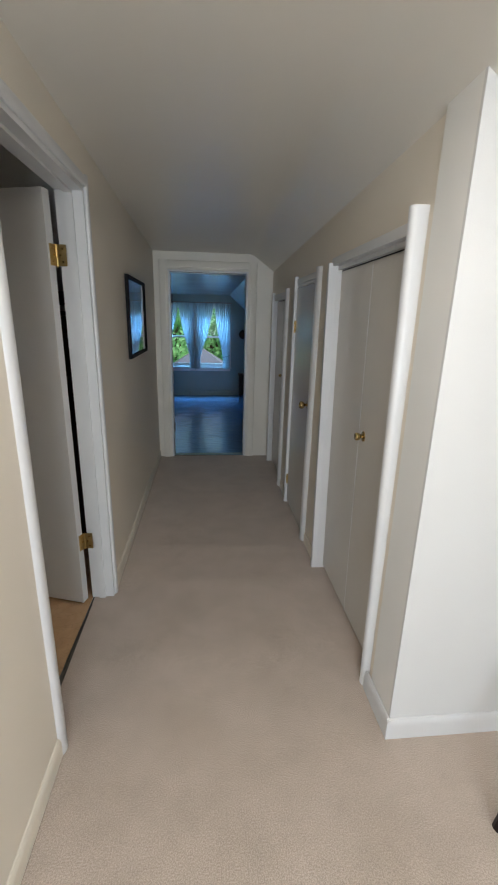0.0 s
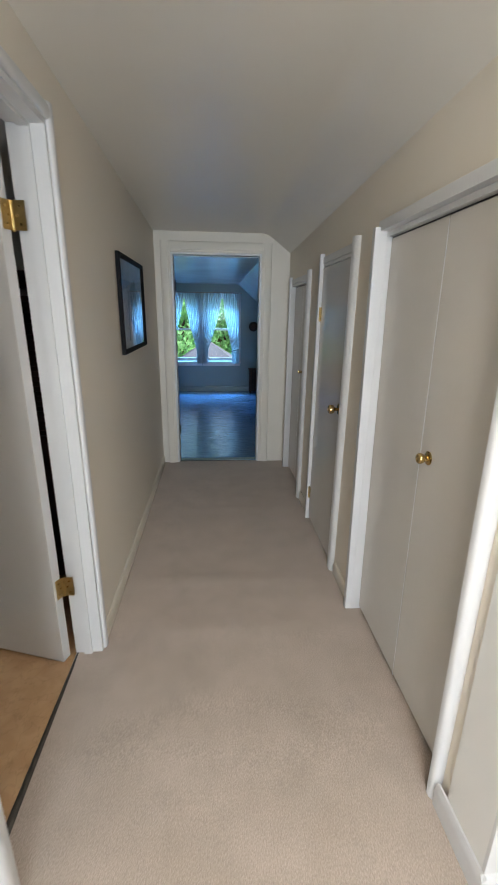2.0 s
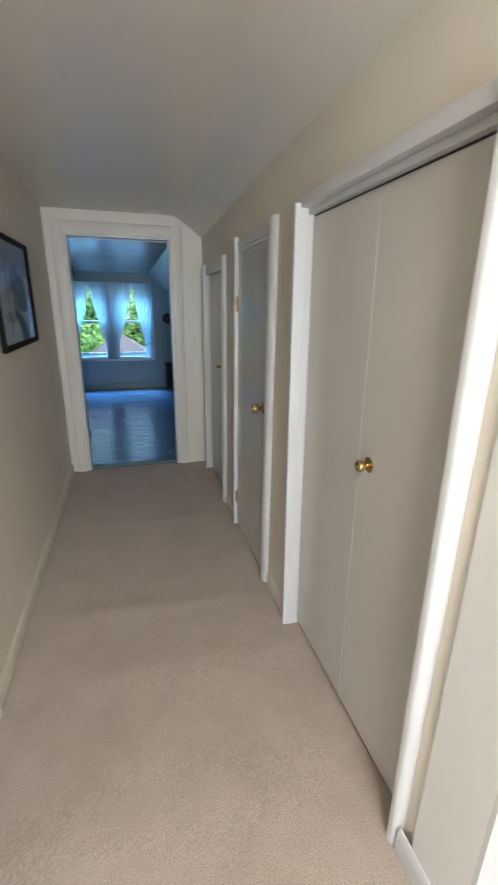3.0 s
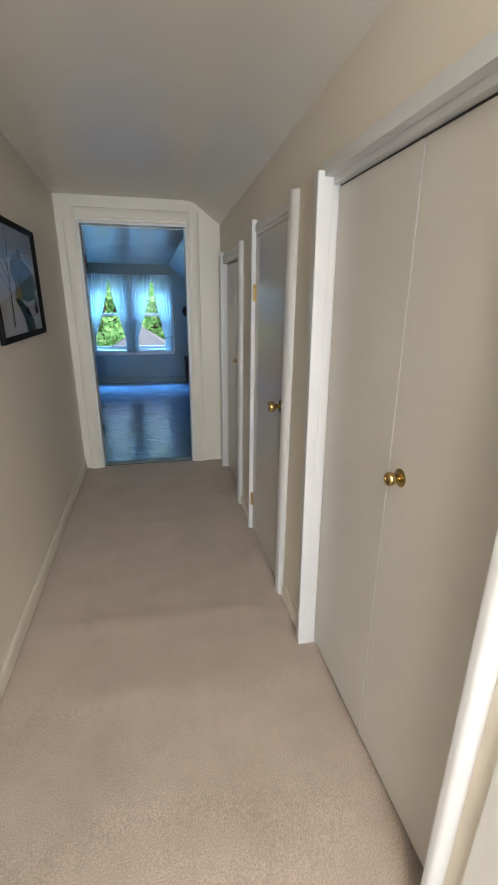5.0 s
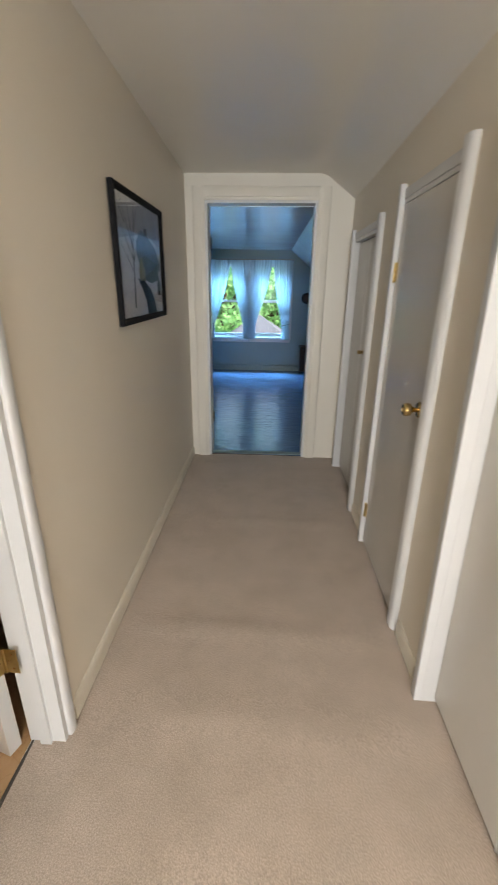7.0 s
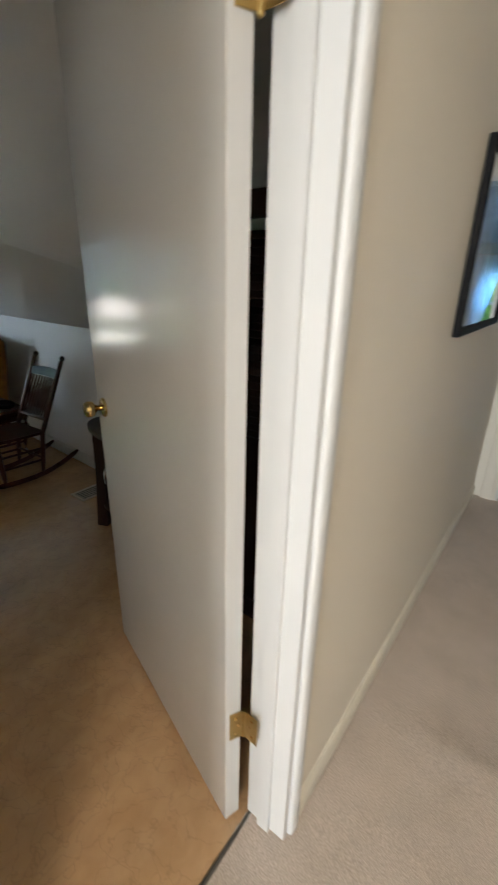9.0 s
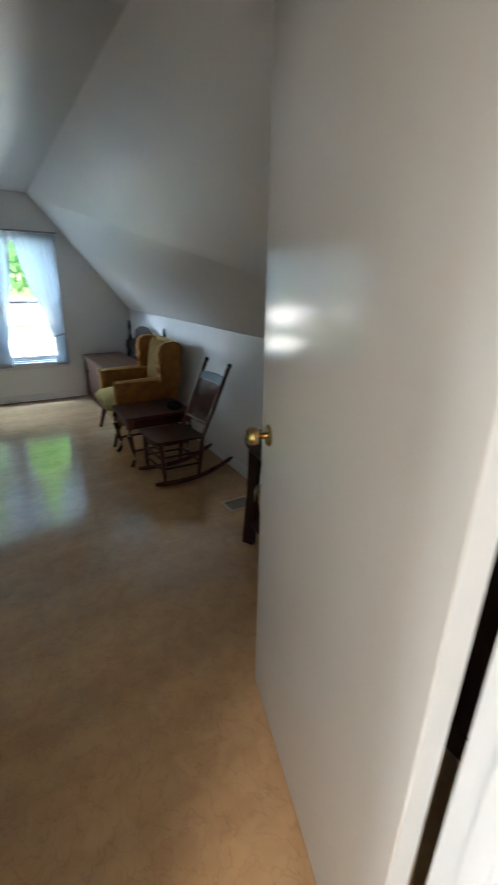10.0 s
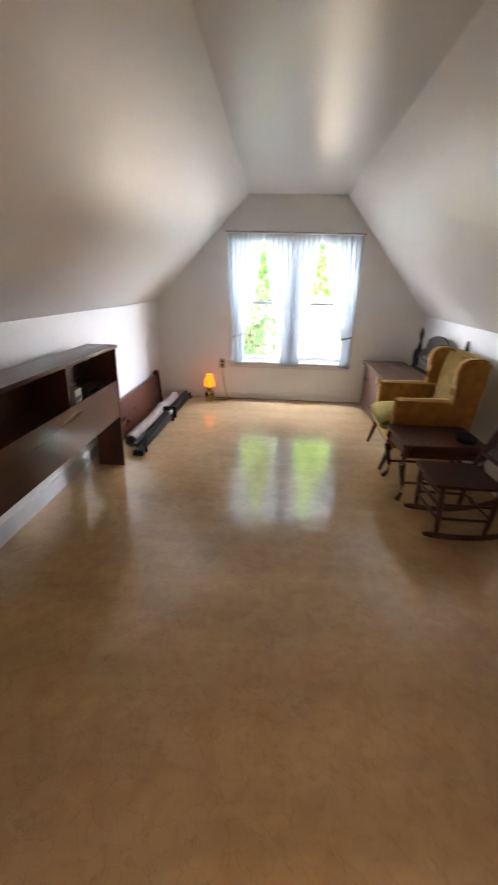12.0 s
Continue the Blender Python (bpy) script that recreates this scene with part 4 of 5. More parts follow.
flat_shape(sheet, "painted_sky", ((0, 0), (1, 0), (1, 0.34), (0.62, 0.24), (0.3, 0.30), (0, 0.36)), 1, wash("sky", (0.50, 0.51, 0.55)))
flat_shape(sheet, "painted_hill", ((0.38, 0.33), (0.50, 0.22), (0.66, 0.26), (0.86, 0.36), (0.97, 0.50), (0.96, 0.58), (0.70, 0.56), (0.46, 0.56), (0.38, 0.46)), 2, wash("hill", (0.16, 0.25, 0.31)))
flat_shape(sheet, "painted_house", ((0.42, 0.50), (0.56, 0.44), (0.86, 0.50), (0.92, 0.66), (0.70, 0.70), (0.46, 0.66)), 3, wash("house", (0.10, 0.17, 0.15)))
flat_shape(sheet, "painted_gable", ((0.40, 0.58), (0.46, 0.46), (0.54, 0.58), (0.53, 0.68), (0.41, 0.68)), 4, wash("gable", (0.34, 0.32, 0.12)))
flat_shape(sheet, "painted_path", ((0.36, 0.66), (0.50, 0.67), (0.66, 0.76), (0.76, 0.88), (0.80, 1.0), (0.56, 1.0), (0.54, 0.88), (0.46, 0.76)), 4, wash("path", (0.012, 0.026, 0.034)))
flat_shape(sheet, "painted_bush", ((0.84, 0.72), (0.90, 0.64), (0.95, 0.72), (0.94, 0.82), (0.86, 0.82)), 5, wash("bush", (0.06, 0.07, 0.06)))
flat_shape(sheet, "painted_chimney", ((0.56, 0.20), (0.63, 0.19), (0.65, 0.27), (0.57, 0.26)), 5, wash("chimney", (0.07, 0.06, 0.07)))
M_INK = wash("ink", (0.015, 0.015, 0.02))
rnd = random.Random(5)
for trunk, tips in (((0.27, 0.92, 0.30, 0.40), 0), ((0.30, 0.42, 0.10, 0.02), 1), ((0.30, 0.42, 0.22, 0.0), 1), ((0.30, 0.42, 0.36, 0.02), 1), ((0.29, 0.5, 0.02, 0.16), 1),
                    ((0.30, 0.52, 0.46, 0.20), 1), ((0.28, 0.6, 0.05, 0.36), 1), ((0.16, 0.22, 0.04, 0.05), 1), ((0.33, 0.26, 0.42, 0.05), 1)):
    u0, v0, u1, v1 = trunk
    w = 0.014 if not tips else 0.007
    flat_shape(sheet, "painted_branch", ((u0 - w, v0), (u0 + w, v0), (u1 + w * 0.4, v1), (u1 - w * 0.4, v1)), 6, M_INK)
for sh in sheet.children:
    sh.location = (0.0045, FW, FW)
bpy.data.objects.remove(paint)
glz = part("glazing", box(B(), 0.0105, 0.0125, FW - 0.003, FW + PIC_W + 0.003, FW - 0.003, FW + PIC_H + 0.003), M_GLASS, pic)
glz.visible_shadow = False

# landing: the ceiling lamp's dome
dome = thing("ceiling_lamp", "round frosted glass ceiling lamp, lit, on the landing", "lamp", (0.30, 0.45, 2.328))
part("canopy", lathe(B(), [(0.001, 0.0), (0.15, 0.0), (0.155, -0.018), (0.145, -0.026), (0.001, -0.026)], n=28), M_BRASS_OLD, dome, "brass rim", True)
M_FROST, _nt, _b = material("lit_frosted_glass")
_b.inputs["Base Color"].default_value = (0.8, 0.75, 0.66, 1)
_b.inputs["Emission Color"].default_value = (1.0, 0.82, 0.62, 1)
_b.inputs["Emission Strength"].default_value = 2.5
part("glass_dome", lathe(B(), [(0.14, -0.026), (0.135, -0.055), (0.10, -0.085), (0.05, -0.10), (0.001, -0.102)], n=28), M_FROST, dome, "lit frosted glass", True)


# landing: a splay-legged stool beside the wall
stool = thing("stool", "small red-brown wooden stool with dark foot caps", "stool", (1.262, 0.885, 0.0), rz=45)
part("seat", box(B(), -0.14, 0.14, -0.14, 0.14, 0.42, 0.45, 0.01), M_MAHOG, stool)
for sx, sy in ((-1, -1), (1, -1), (-1, 1), (1, 1)):
    foot, head = Vector((sx * 0.205, sy * 0.205, 0.012)), Vector((sx * 0.11, sy * 0.11, 0.42))
    leg = part("leg", rod(B(), foot.lerp(head, 0.05), head, 0.014, 0.020, 8), M_MAHOG, stool, "", True)
    part("foot_cap", rod(B(), foot - Vector((0, 0, 0.012)), foot.lerp(head, 0.11), 0.017, 0.019, 8), M_EBONY, leg, "dark foot cap")


# ---------------------------------------------------------------- gable room
Z0 = -0.006
# bookcase headboard against the south knee wall
hb = thing("bookcase_headboard", "dark brown bookcase headboard with open compartments against the wall", "headboard", (-3.985, 0.285, Z0))
hb.scale = (1.0, 1.0, 1.03)
L, D = 1.68, 0.21
part("top", box(B(), -0.008, L + 0.008, -0.005, D + 0.012, 0.905, 0.927, 0.003), M_WALNUT, hb)
part("end_panel", box(B(), 0.0, 0.020, 0.0, D, 0.0, 0.905, 0.002), M_WALNUT_Z, hb)
part("end_panel", box(B(), L - 0.020, L, 0.0, D, 0.0, 0.905, 0.002), M_WALNUT_Z, hb)
part("back_panel", box(B(), 0.020, L - 0.020, 0.0, 0.008, 0.40, 0.905), M_WALNUT, hb)
part("front_panel", box(B(), 0.020, L - 0.020, D - 0.022, D - 0.004, 0.40, 0.675, 0.002), M_MAHOG, hb)
part("shelf", box(B(), 0.020, L - 0.020, 0.008, D - 0.022, 0.650, 0.668), M_WALNUT, hb)
part("divider", box(B(), 0.756, 0.774, 0.008, D - 0.006, 0.668, 0.905), M_WALNUT_Z, hb)
bx = thing("small_box", "small pale cardboard box lying in the headboard shelf", "box", (-3.345, 0.420, Z0 + 0.688), rz=4)
part("carton", box(B(), -0.05, 0.05, -0.06, 0.06, 0.0, 0.085, 0.003), surf("pale_carton", (0.36, 0.30, 0.27), (0.46, 0.39, 0.35), 10, 0.7), bx)
part("carton_band", box(B(), -0.051, 0.051, 0.0605, 0.0615, 0.02, 0.045), M_EBONY, bx, "dark printed band")

# a bed rail board stood on edge, a rolled pad and a folded steel bed frame
fb = thing("footboard", "red-brown wooden footboard leaning against the wall", "footboard", (-5.93, 0.262, Z0))
bm = B()
prism_x(bm, [(0.0, 0.0), (0.035, 0.0), (-0.012, 0.33), (-0.040, 0.33)], 0.05, 1.86, 0.004)
part("board", bm, M_MAHOG, fb, "", True)
bm = B()
tube(bm, [(0.03, 0.020, 0.0), (0.03, 0.008, 0.18), (0.03, -0.018, 0.34), (0.03, -0.022, 0.365), (0.03, -0.040, 0.385)], [(0.045, 0.034), (0.045, 0.034), (0.048, 0.038), (0.05, 0.04), (0.02, 0.02)], 14)
part("end_post", bm, M_WALNUT_Z, fb, "", True)
part("cap_rail", prism_x(B(), [(-0.046, 0.33), (-0.006, 0.33), (-0.008, 0.345), (-0.044, 0.345)], 0.07, 1.86, 0.003), M_WALNUT, fb)

pad = thing("rolled_pad", "rolled pinkish-grey quilted pad on the floor", "pad", (-4.36, 0.42, Z0))
bm = B()
pts = [(-1.62 * i / 24, -0.012 * math.sin(i * 0.5) + 0.0005 * i, 0.058 + 0.004 * math.sin(i * 1.7)) for i in range(25)]
tube(bm, pts, [(0.052 + 0.004 * math.sin(i * 2.1), 0.056 + 0.004 * math.sin(i * 1.3)) for i in range(25)], 16)
part("roll", bm, surf("quilted_pad_cloth", (0.36, 0.28, 0.26), (0.48, 0.39, 0.37), 18, 0.9, None, 0.8, 30, fine=0.15), pad, "", True)
bm = B()
for k in range(3):
    tube(bm, [(0.004, (0.012 + 0.012 * k) * math.cos(a), 0.058 + (0.012 + 0.012 * k) * math.sin(a)) for a in np.linspace(0, 6.1, 14)], 0.003, 5)
part("roll_end", bm, M_EBONY, pad, "dark spiral of the rolled end")

bf = thing("steel_bed_frame", "folded black steel bed frame with casters on the floor", "bed frame", (-4.20, 0.545, Z0), rz=0)
M_STEEL = surf("black_enamelled_steel", (0.007, 0.007, 0.008), (0.014, 0.014, 0.016), 14, 0.35, 0.5, spec=0.35)
for i, (y0, y1, z) in enumerate(((0.0, 0.045, 0.05), (-0.045, 0.0, 0.085), (0.03, 0.02, 0.105))):
    bm = B()
    a, b = Vector((0.02 - 0.05 * i, y0, z)), Vector((-1.98 + 0.04 * i, y1, z))
    for h0, h1, w0, w1 in ((-0.002, 0.002, -0.018, 0.018), (-0.036, 0.0, 0.015, 0.019)):
        loft(bm, [[p + Vector((0, w, h)) for w, h in ((w0, h0), (w1, h0), (w1, h1), (w0, h1))] for p in (a, b)])
    part("rail", bm, M_STEEL, bf)
for x, y in ((-0.06, 0.03), (-0.95, 0.055), (-1.90, 0.06)):
    w = part("caster", lathe(B(), [(0.001, -0.011), (0.022, -0.011), (0.025, -0.006), (0.025, 0.006), (0.022, 0.011), (0.001, 0.011)], n=14,
                             m=pose(x, y + 0.01, 0.026, 90, 0, 25)), M_EBONY, bf, "black caster wheel", True)
    part("caster_stem", rod(B(), (x, y + 0.01, 0.03), (x, y, 0.09), 0.007), M_STEEL, w)
part("clamp", box(B(), -0.98, -0.90, 0.035, 0.062, 0.09, 0.118, 0.004), surf("white_plastic_clamp", (0.70, 0.70, 0.72), (0.78, 0.78, 0.80), 20, 0.4), bf, "white plastic clamp")
part("strap", box(B(), -1.10, -1.07, -0.065, 0.075, 0.0, 0.122, 0.006), M_EBONY, bf, "dark cloth strap")
part("end_bracket", box(B(), -0.01, 0.03, -0.05, 0.04, 0.0, 0.05, 0.006), M_STEEL, bf)

# oil-lamp style night light on the floor with its cord
nl = thing("night_light", "small brass oil-lamp night light with glowing amber chimney on the floor", "lamp", (-6.06, 0.868, Z0))
part("base", lathe(B(), [(0.001, 0), (0.055, 0), (0.058, 0.012), (0.060, 0.05), (0.062, 0.09), (0.052, 0.118), (0.030, 0.128), (0.020, 0.14), (0.020, 0.152), (0.001, 0.152)], n=20), M_BRASS, nl, "tarnished brass font", True)
part("gallery", lathe(B(), [(0.020, 0.152), (0.050, 0.160), (0.072, 0.172), (0.074, 0.182), (0.068, 0.178), (0.030, 0.166), (0.020, 0.160)], n=20), M_BRASS_OLD, nl, "", True)
M_AMBER, _nt, _b = material("glowing_amber_glass")
_b.inputs["Base Color"].default_value = (0.85, 0.30, 0.03, 1)
_b.inputs["Roughness"].default_value = 0.25
_b.inputs["Emission Color"].default_value = (1.0, 0.22, 0.02, 1)
_b.inputs["Emission Strength"].default_value = 0.19
part("chimney", lathe(B(), [(0.040, 0.178), (0.062, 0.195), (0.070, 0.225), (0.062, 0.262), (0.045, 0.295), (0.036, 0.318), (0.044, 0.335), (0.040, 0.335), (0.030, 0.318), (0.030, 0.19)], n=20), M_AMBER, nl, "glowing amber glass", True)
bm = B()
tube(bm, [(-0.02, 0.05, 0.01), (-0.03, 0.13, 0.006), (-0.06, 0.22, 0.005), (-0.12, 0.26, 0.008), (-0.165, 0.20, 0.03), (-0.178, 0.16, 0.20), (-0.185, 0.14, 0.41)], 0.0035, 6)
part("cord", bm, M_EBONY, nl, "thin dark power cord", True)

op = thing("wall_outlet", "beige wall outlet plate above the baseboard", "outlet", (GABLE_X + 0.0005, 1.005, 0.437))
part("plate", box(B(), 0.0, 0.006, -0.036, 0.036, -0.058, 0.058, 0.003), surf("beige_plastic", (0.36, 0.31, 0.25), (0.42, 0.36, 0.29), 15, 0.4), op)
for z in (-0.022, 0.022):
    part("socket", box(B(), 0.006, 0.0075, -0.016, 0.016, z - 0.013, z + 0.013, 0.0007), M_EBONY, op)

# low chest under the window corner
ch = thing("blanket_chest", "low brown wooden blanket chest by the gable wall", "chest", (-6.20, 2.775, Z0))
CLN, CD = 1.40, 0.47
part("body", box(B(), 0.012, CLN - 0.012, 0.012, CD, 0.05, 0.505, 0.004), M_CHEST, ch)
part("plinth", box(B(), 0.0, CLN, 0.0, CD, 0.0, 0.07, 0.004), M_CHEST, ch)
part("lid", box(B(), -0.012, CLN + 0.012, -0.014, CD + 0.005, 0.508, 0.552, 0.008), M_CHEST, ch)
part("lock_plate", box(B(), CLN / 2 - 0.03, CLN / 2 + 0.03, 0.006, 0.013, 0.42, 0.49, 0.003), M_BRASS_OLD, ch, "brass lock plate")
for u in (0.10, 1.12):
    part("pull", tube(B(), [(u, 0.010, 0.36), (u, -0.012, 0.352), (u + 0.09, -0.012, 0.352), (u + 0.09, 0.010, 0.36)], 0.005, 6), M_EBONY, ch)

# spindle headboard stood behind the chest
sh = thing("spindle_headboard", "near-black spindle headboard with an arched crest and finials", "headboard", (-5.31, 3.305, Z0))
for sx in (-1, 1):
    x = sx * 0.60
    part("post", turned(B(), (x, 0, 0.0), (x, 0.012, 0.985), (0.022, 0.022, 0.024, 0.022, 0.024, 0.022, 0.026, 0.020, 0.026, 0.018, 0.030, 0.014, 0.024, 0.010), 12), M_EBONY, sh, "", True)
    part("side_post", turned(B(), (x * 1.12, -0.01, 0.45), (x * 1.12, -0.005, 0.74), (0.020, 0.026, 0.018, 0.026, 0.016), 10), M_EBONY, sh, "", True)
bm = B()
arch = [(-0.56, 0.66), (-0.50, 0.74), (-0.36, 0.80), (-0.30, 0.90)] + [(0.30 * math.cos(a), 0.84 + 0.115 * math.sin(a)) for a in np.linspace(2.6, 0.54, 9)] + [(0.30, 0.90), (0.36, 0.80), (0.50, 0.74), (0.56, 0.66), (0.30, 0.75), (-0.30, 0.75)]
loft(bm, [[(x, y, z) for x, z in arch] for y in (-0.010, 0.014)])
part("crest", bm, M_EBONY, sh)
part("lower_rail", box(B(), -0.58, 0.58, -0.012, 0.014, 0.50, 0.56, 0.005), M_EBONY, sh)
for i in range(9):
    x = -0.44 + 0.11 * i
    part("spindle", turned(B(), (x, 0, 0.56), (x, 0, 0.77), (0.008, 0.012, 0.008, 0.013, 0.008, 0.012, 0.008), 8), M_EBONY, sh, "", True)


# wing armchair facing the room
def armchair():
    ob = thing("wing_armchair", "gold-brown velvet wing armchair with a yellow-green seat cushion", "armchair", (-4.47, 2.60, Z0), rz=-3)
    ob.scale = (1.15, 1.0, 1.0)
    W = 0.335
    bm = B()
    box(bm, -W + 0.01, W - 0.01, 0.02, 0.62, 0.20, 0.335, 0.03)
    part("seat_frame", bm, M_VELVET, ob, "", True)
    bm = B()
    rings = []
    for y, hw, zt, zb in ((-0.055, 0.19, 0.385, 0.355), (-0.045, 0.22, 0.41, 0.325), (-0.01, 0.235, 0.432, 0.31), (0.10, 0.235, 0.448, 0.31), (0.30, 0.245, 0.455, 0.31), (0.50, 0.24, 0.44, 0.31)):
        c = 0.045
        rings.append([(-hw, y, zb + c), (-hw + c, y, zb), (hw - c, y, zb), (hw, y, zb + c), (hw, y, zt - c * 0.8), (hw - c, y, zt - 0.008), (hw * 0.4, y, zt + 0.012), (-hw * 0.4, y, zt + 0.012), (-hw + c, y, zt - 0.008), (-hw, y, zt - c * 0.8)])
    loft(bm, rings)
    part("seat_cushion", bm, M_CUSHION, ob, "yellow-green velvet cushion", True)
    # back, leaning to the wall and buttoned
    bm = B()
    rings = []
    for z, yc, hw, th in ((0.24, 0.545, 0.25, 0.055), (0.45, 0.575, 0.255, 0.065), (0.65, 0.605, 0.26, 0.06), (0.80, 0.625, 0.275, 0.055), (0.88, 0.635, 0.285, 0.048), (0.915, 0.640, 0.27, 0.025)):
        rings.append([(hw * math.cos(a) if abs(math.cos(a)) < 0.9 else hw * math.copysign(1, math.cos(a)), yc + th * math.sin(a), z) for a in np.linspace(0, 2 * math.pi, 20, endpoint=False)])
    loft(bm, rings)
    part("backrest", bm, M_VELVET_IN, ob, "olive-gold velvet back", True)
    for i in range(7):
        x = -0.195 + 0.065 * i
        flute = [(x, 0.500 + 0.150 * (z - 0.44) - 0.006 * math.sin((z - 0.44) * 7), z) for z in np.linspace(0.44, 0.905, 9)]
        part("channel", tube(B(), flute, [(0.020, 0.014)] + [(0.033, 0.026)] * 7 + [(0.022, 0.016)], 10), M_VELVET_IN, ob, "", True)
    for s in (-1, 1):
        bm = B()
        wing = [(0.41, 0.585), (0.45, 0.64), (0.445, 0.70), (0.425, 0.76), (0.425, 0.83), (0.445, 0.89), (0.49, 0.922), (0.56, 0.930), (0.62, 0.918), (0.648, 0.88), (0.630, 0.70), (0.600, 0.45), (0.575, 0.22), (0.50, 0.21), (0.46, 0.40)]
        x0, x1 = sorted((s * (W - 0.075), s * (W + 0.005)))
        prism_x(bm, wing, x0, x1, 0.018)
        part("wing", bm, M_VELVET, ob, "", True)
        bm = B()
        rings = []
        for y, k in ((0.018, 0.42), (0.026, 0.70), (0.042, 0.90), (0.075, 1.0), (0.16, 1.0), (0.30, 0.97), (0.45, 0.96), (0.50, 0.90)):
            zt = 0.600 + 0.012 * min(1.0, y / 0.3) - 0.05 * max(0.0, 0.06 - y) / 0.06
            prof = [(-0.048, 0.21), (0.048, 0.21), (0.046, 0.50), (0.058, 0.53), (0.062, 0.565), (0.050, 0.597), (0.020, zt), (-0.020, zt), (-0.050, 0.597), (-0.060, 0.565), (-0.056, 0.53), (-0.046, 0.50)]
            rings.append([(s * (W - 0.05) + px * k, y, 0.40 + (pz - 0.40) * (0.97 + 0.03 * k)) for px, pz in prof])
        loft(bm, rings)
        part("arm", bm, M_VELVET, ob, "", True)
        # welt along the wing's outer edge
        part("welt", tube(B(), [(s * (W + 0.006), y, z) for y, z in wing[1:11]], 0.0045, 6), M_MAHOG, ob, "dark welt cord", True)
        bm = B()
        rod(bm, (s * 0.285, -0.02, 0.0), (s * 0.290, 0.045, 0.225), 0.013, 0.024, 8)
        part("leg", bm, M_WALNUT_Z, ob, "dark tapered wooden leg", True)
        part("leg", rod(B(), (s * 0.275, 0.63, 0.0), (s * 0.28, 0.56, 0.225), 0.014, 0.022, 8), M_WALNUT_Z, ob, "dark tapered wooden leg", True)
        part("arm_facing", tube(B(), [(s * (W - 0.05), 0.043, 0.235), (s * (W - 0.05), 0.040, 0.42), (s * (W - 0.05), 0.040, 0.56)], [(0.012, 0.008)] * 3, 8), M_WALNUT, ob, "wooden arm facing", True)
    return ob


armchair()

# low table with curved legs beside the armchair
tb = thing("side_table", "low dark brown wooden table with curved cabriole legs", "table", (-3.80, 2.82, Z0))
tb.scale = (0.86, 1.0, 1.0)
bm = B()
out = [(-0.265, -0.285), (0.265, -0.285), (0.265, 0.285), (-0.265, 0.285)]
box(bm, -0.265, 0.265, -0.285, 0.285, 0.405, 0.428, 0.008)
part("tabletop", bm, M_MAHOG_Y, tb)
part("apron", box(B(), -0.235, 0.235, -0.255, 0.255, 0.325, 0.405, 0.006), M_MAHOG_Y, tb)
for sx in (-1, 1):
    for sy in (-1, 1):
        bx0, by0 = sx * 0.225, sy * 0.245
        line = [(0.0, 0.40), (0.014, 0.34), (0.018, 0.28), (0.006, 0.20), (-0.012, 0.12), (-0.012, 0.06), (0.006, 0.025), (0.018, 0.008)]
        pts = [(bx0 + sx * d * 0.7, by0 + sy * d, z) for d, z in line]
        part("leg", tube(B(), pts, [0.024, 0.026, 0.023, 0.018, 0.014, 0.012, 0.017, 0.020], 10), M_MAHOG, tb, "", True)
part("stretcher", rod(B(), (-0.225, -0.225, 0.14), (-0.225, 0.225, 0.14), 0.010), M_MAHOG, tb, "", True)
part("stretcher", rod(B(), (0.225, -0.225, 0.14), (0.225, 0.225, 0.14), 0.010), M_MAHOG, tb, "", True)
part("stretcher", rod(B(), (-0.225, 0, 0.14), (0.225, 0, 0.14), 0.010), M_MAHOG, tb, "", True)

pouch = thing("pouch", "small soft black pouch lying on the low table", "pouch", (-3.70, 2.99, Z0 + 0.428))
bm = B()
lathe(bm, [(0.001, 0.0), (0.07, 0.0), (0.085, 0.015), (0.08, 0.035), (0.05, 0.05), (0.001, 0.052)], n=16)
bmesh.ops.scale(bm, vec=(1.0, 0.8, 1.0), verts=bm.verts[:])
part("body", bm, surf("black_cloth", (0.008, 0.008, 0.009), (0.016, 0.016, 0.018), 30, 0.9, spec=0.1), pouch, "", True)


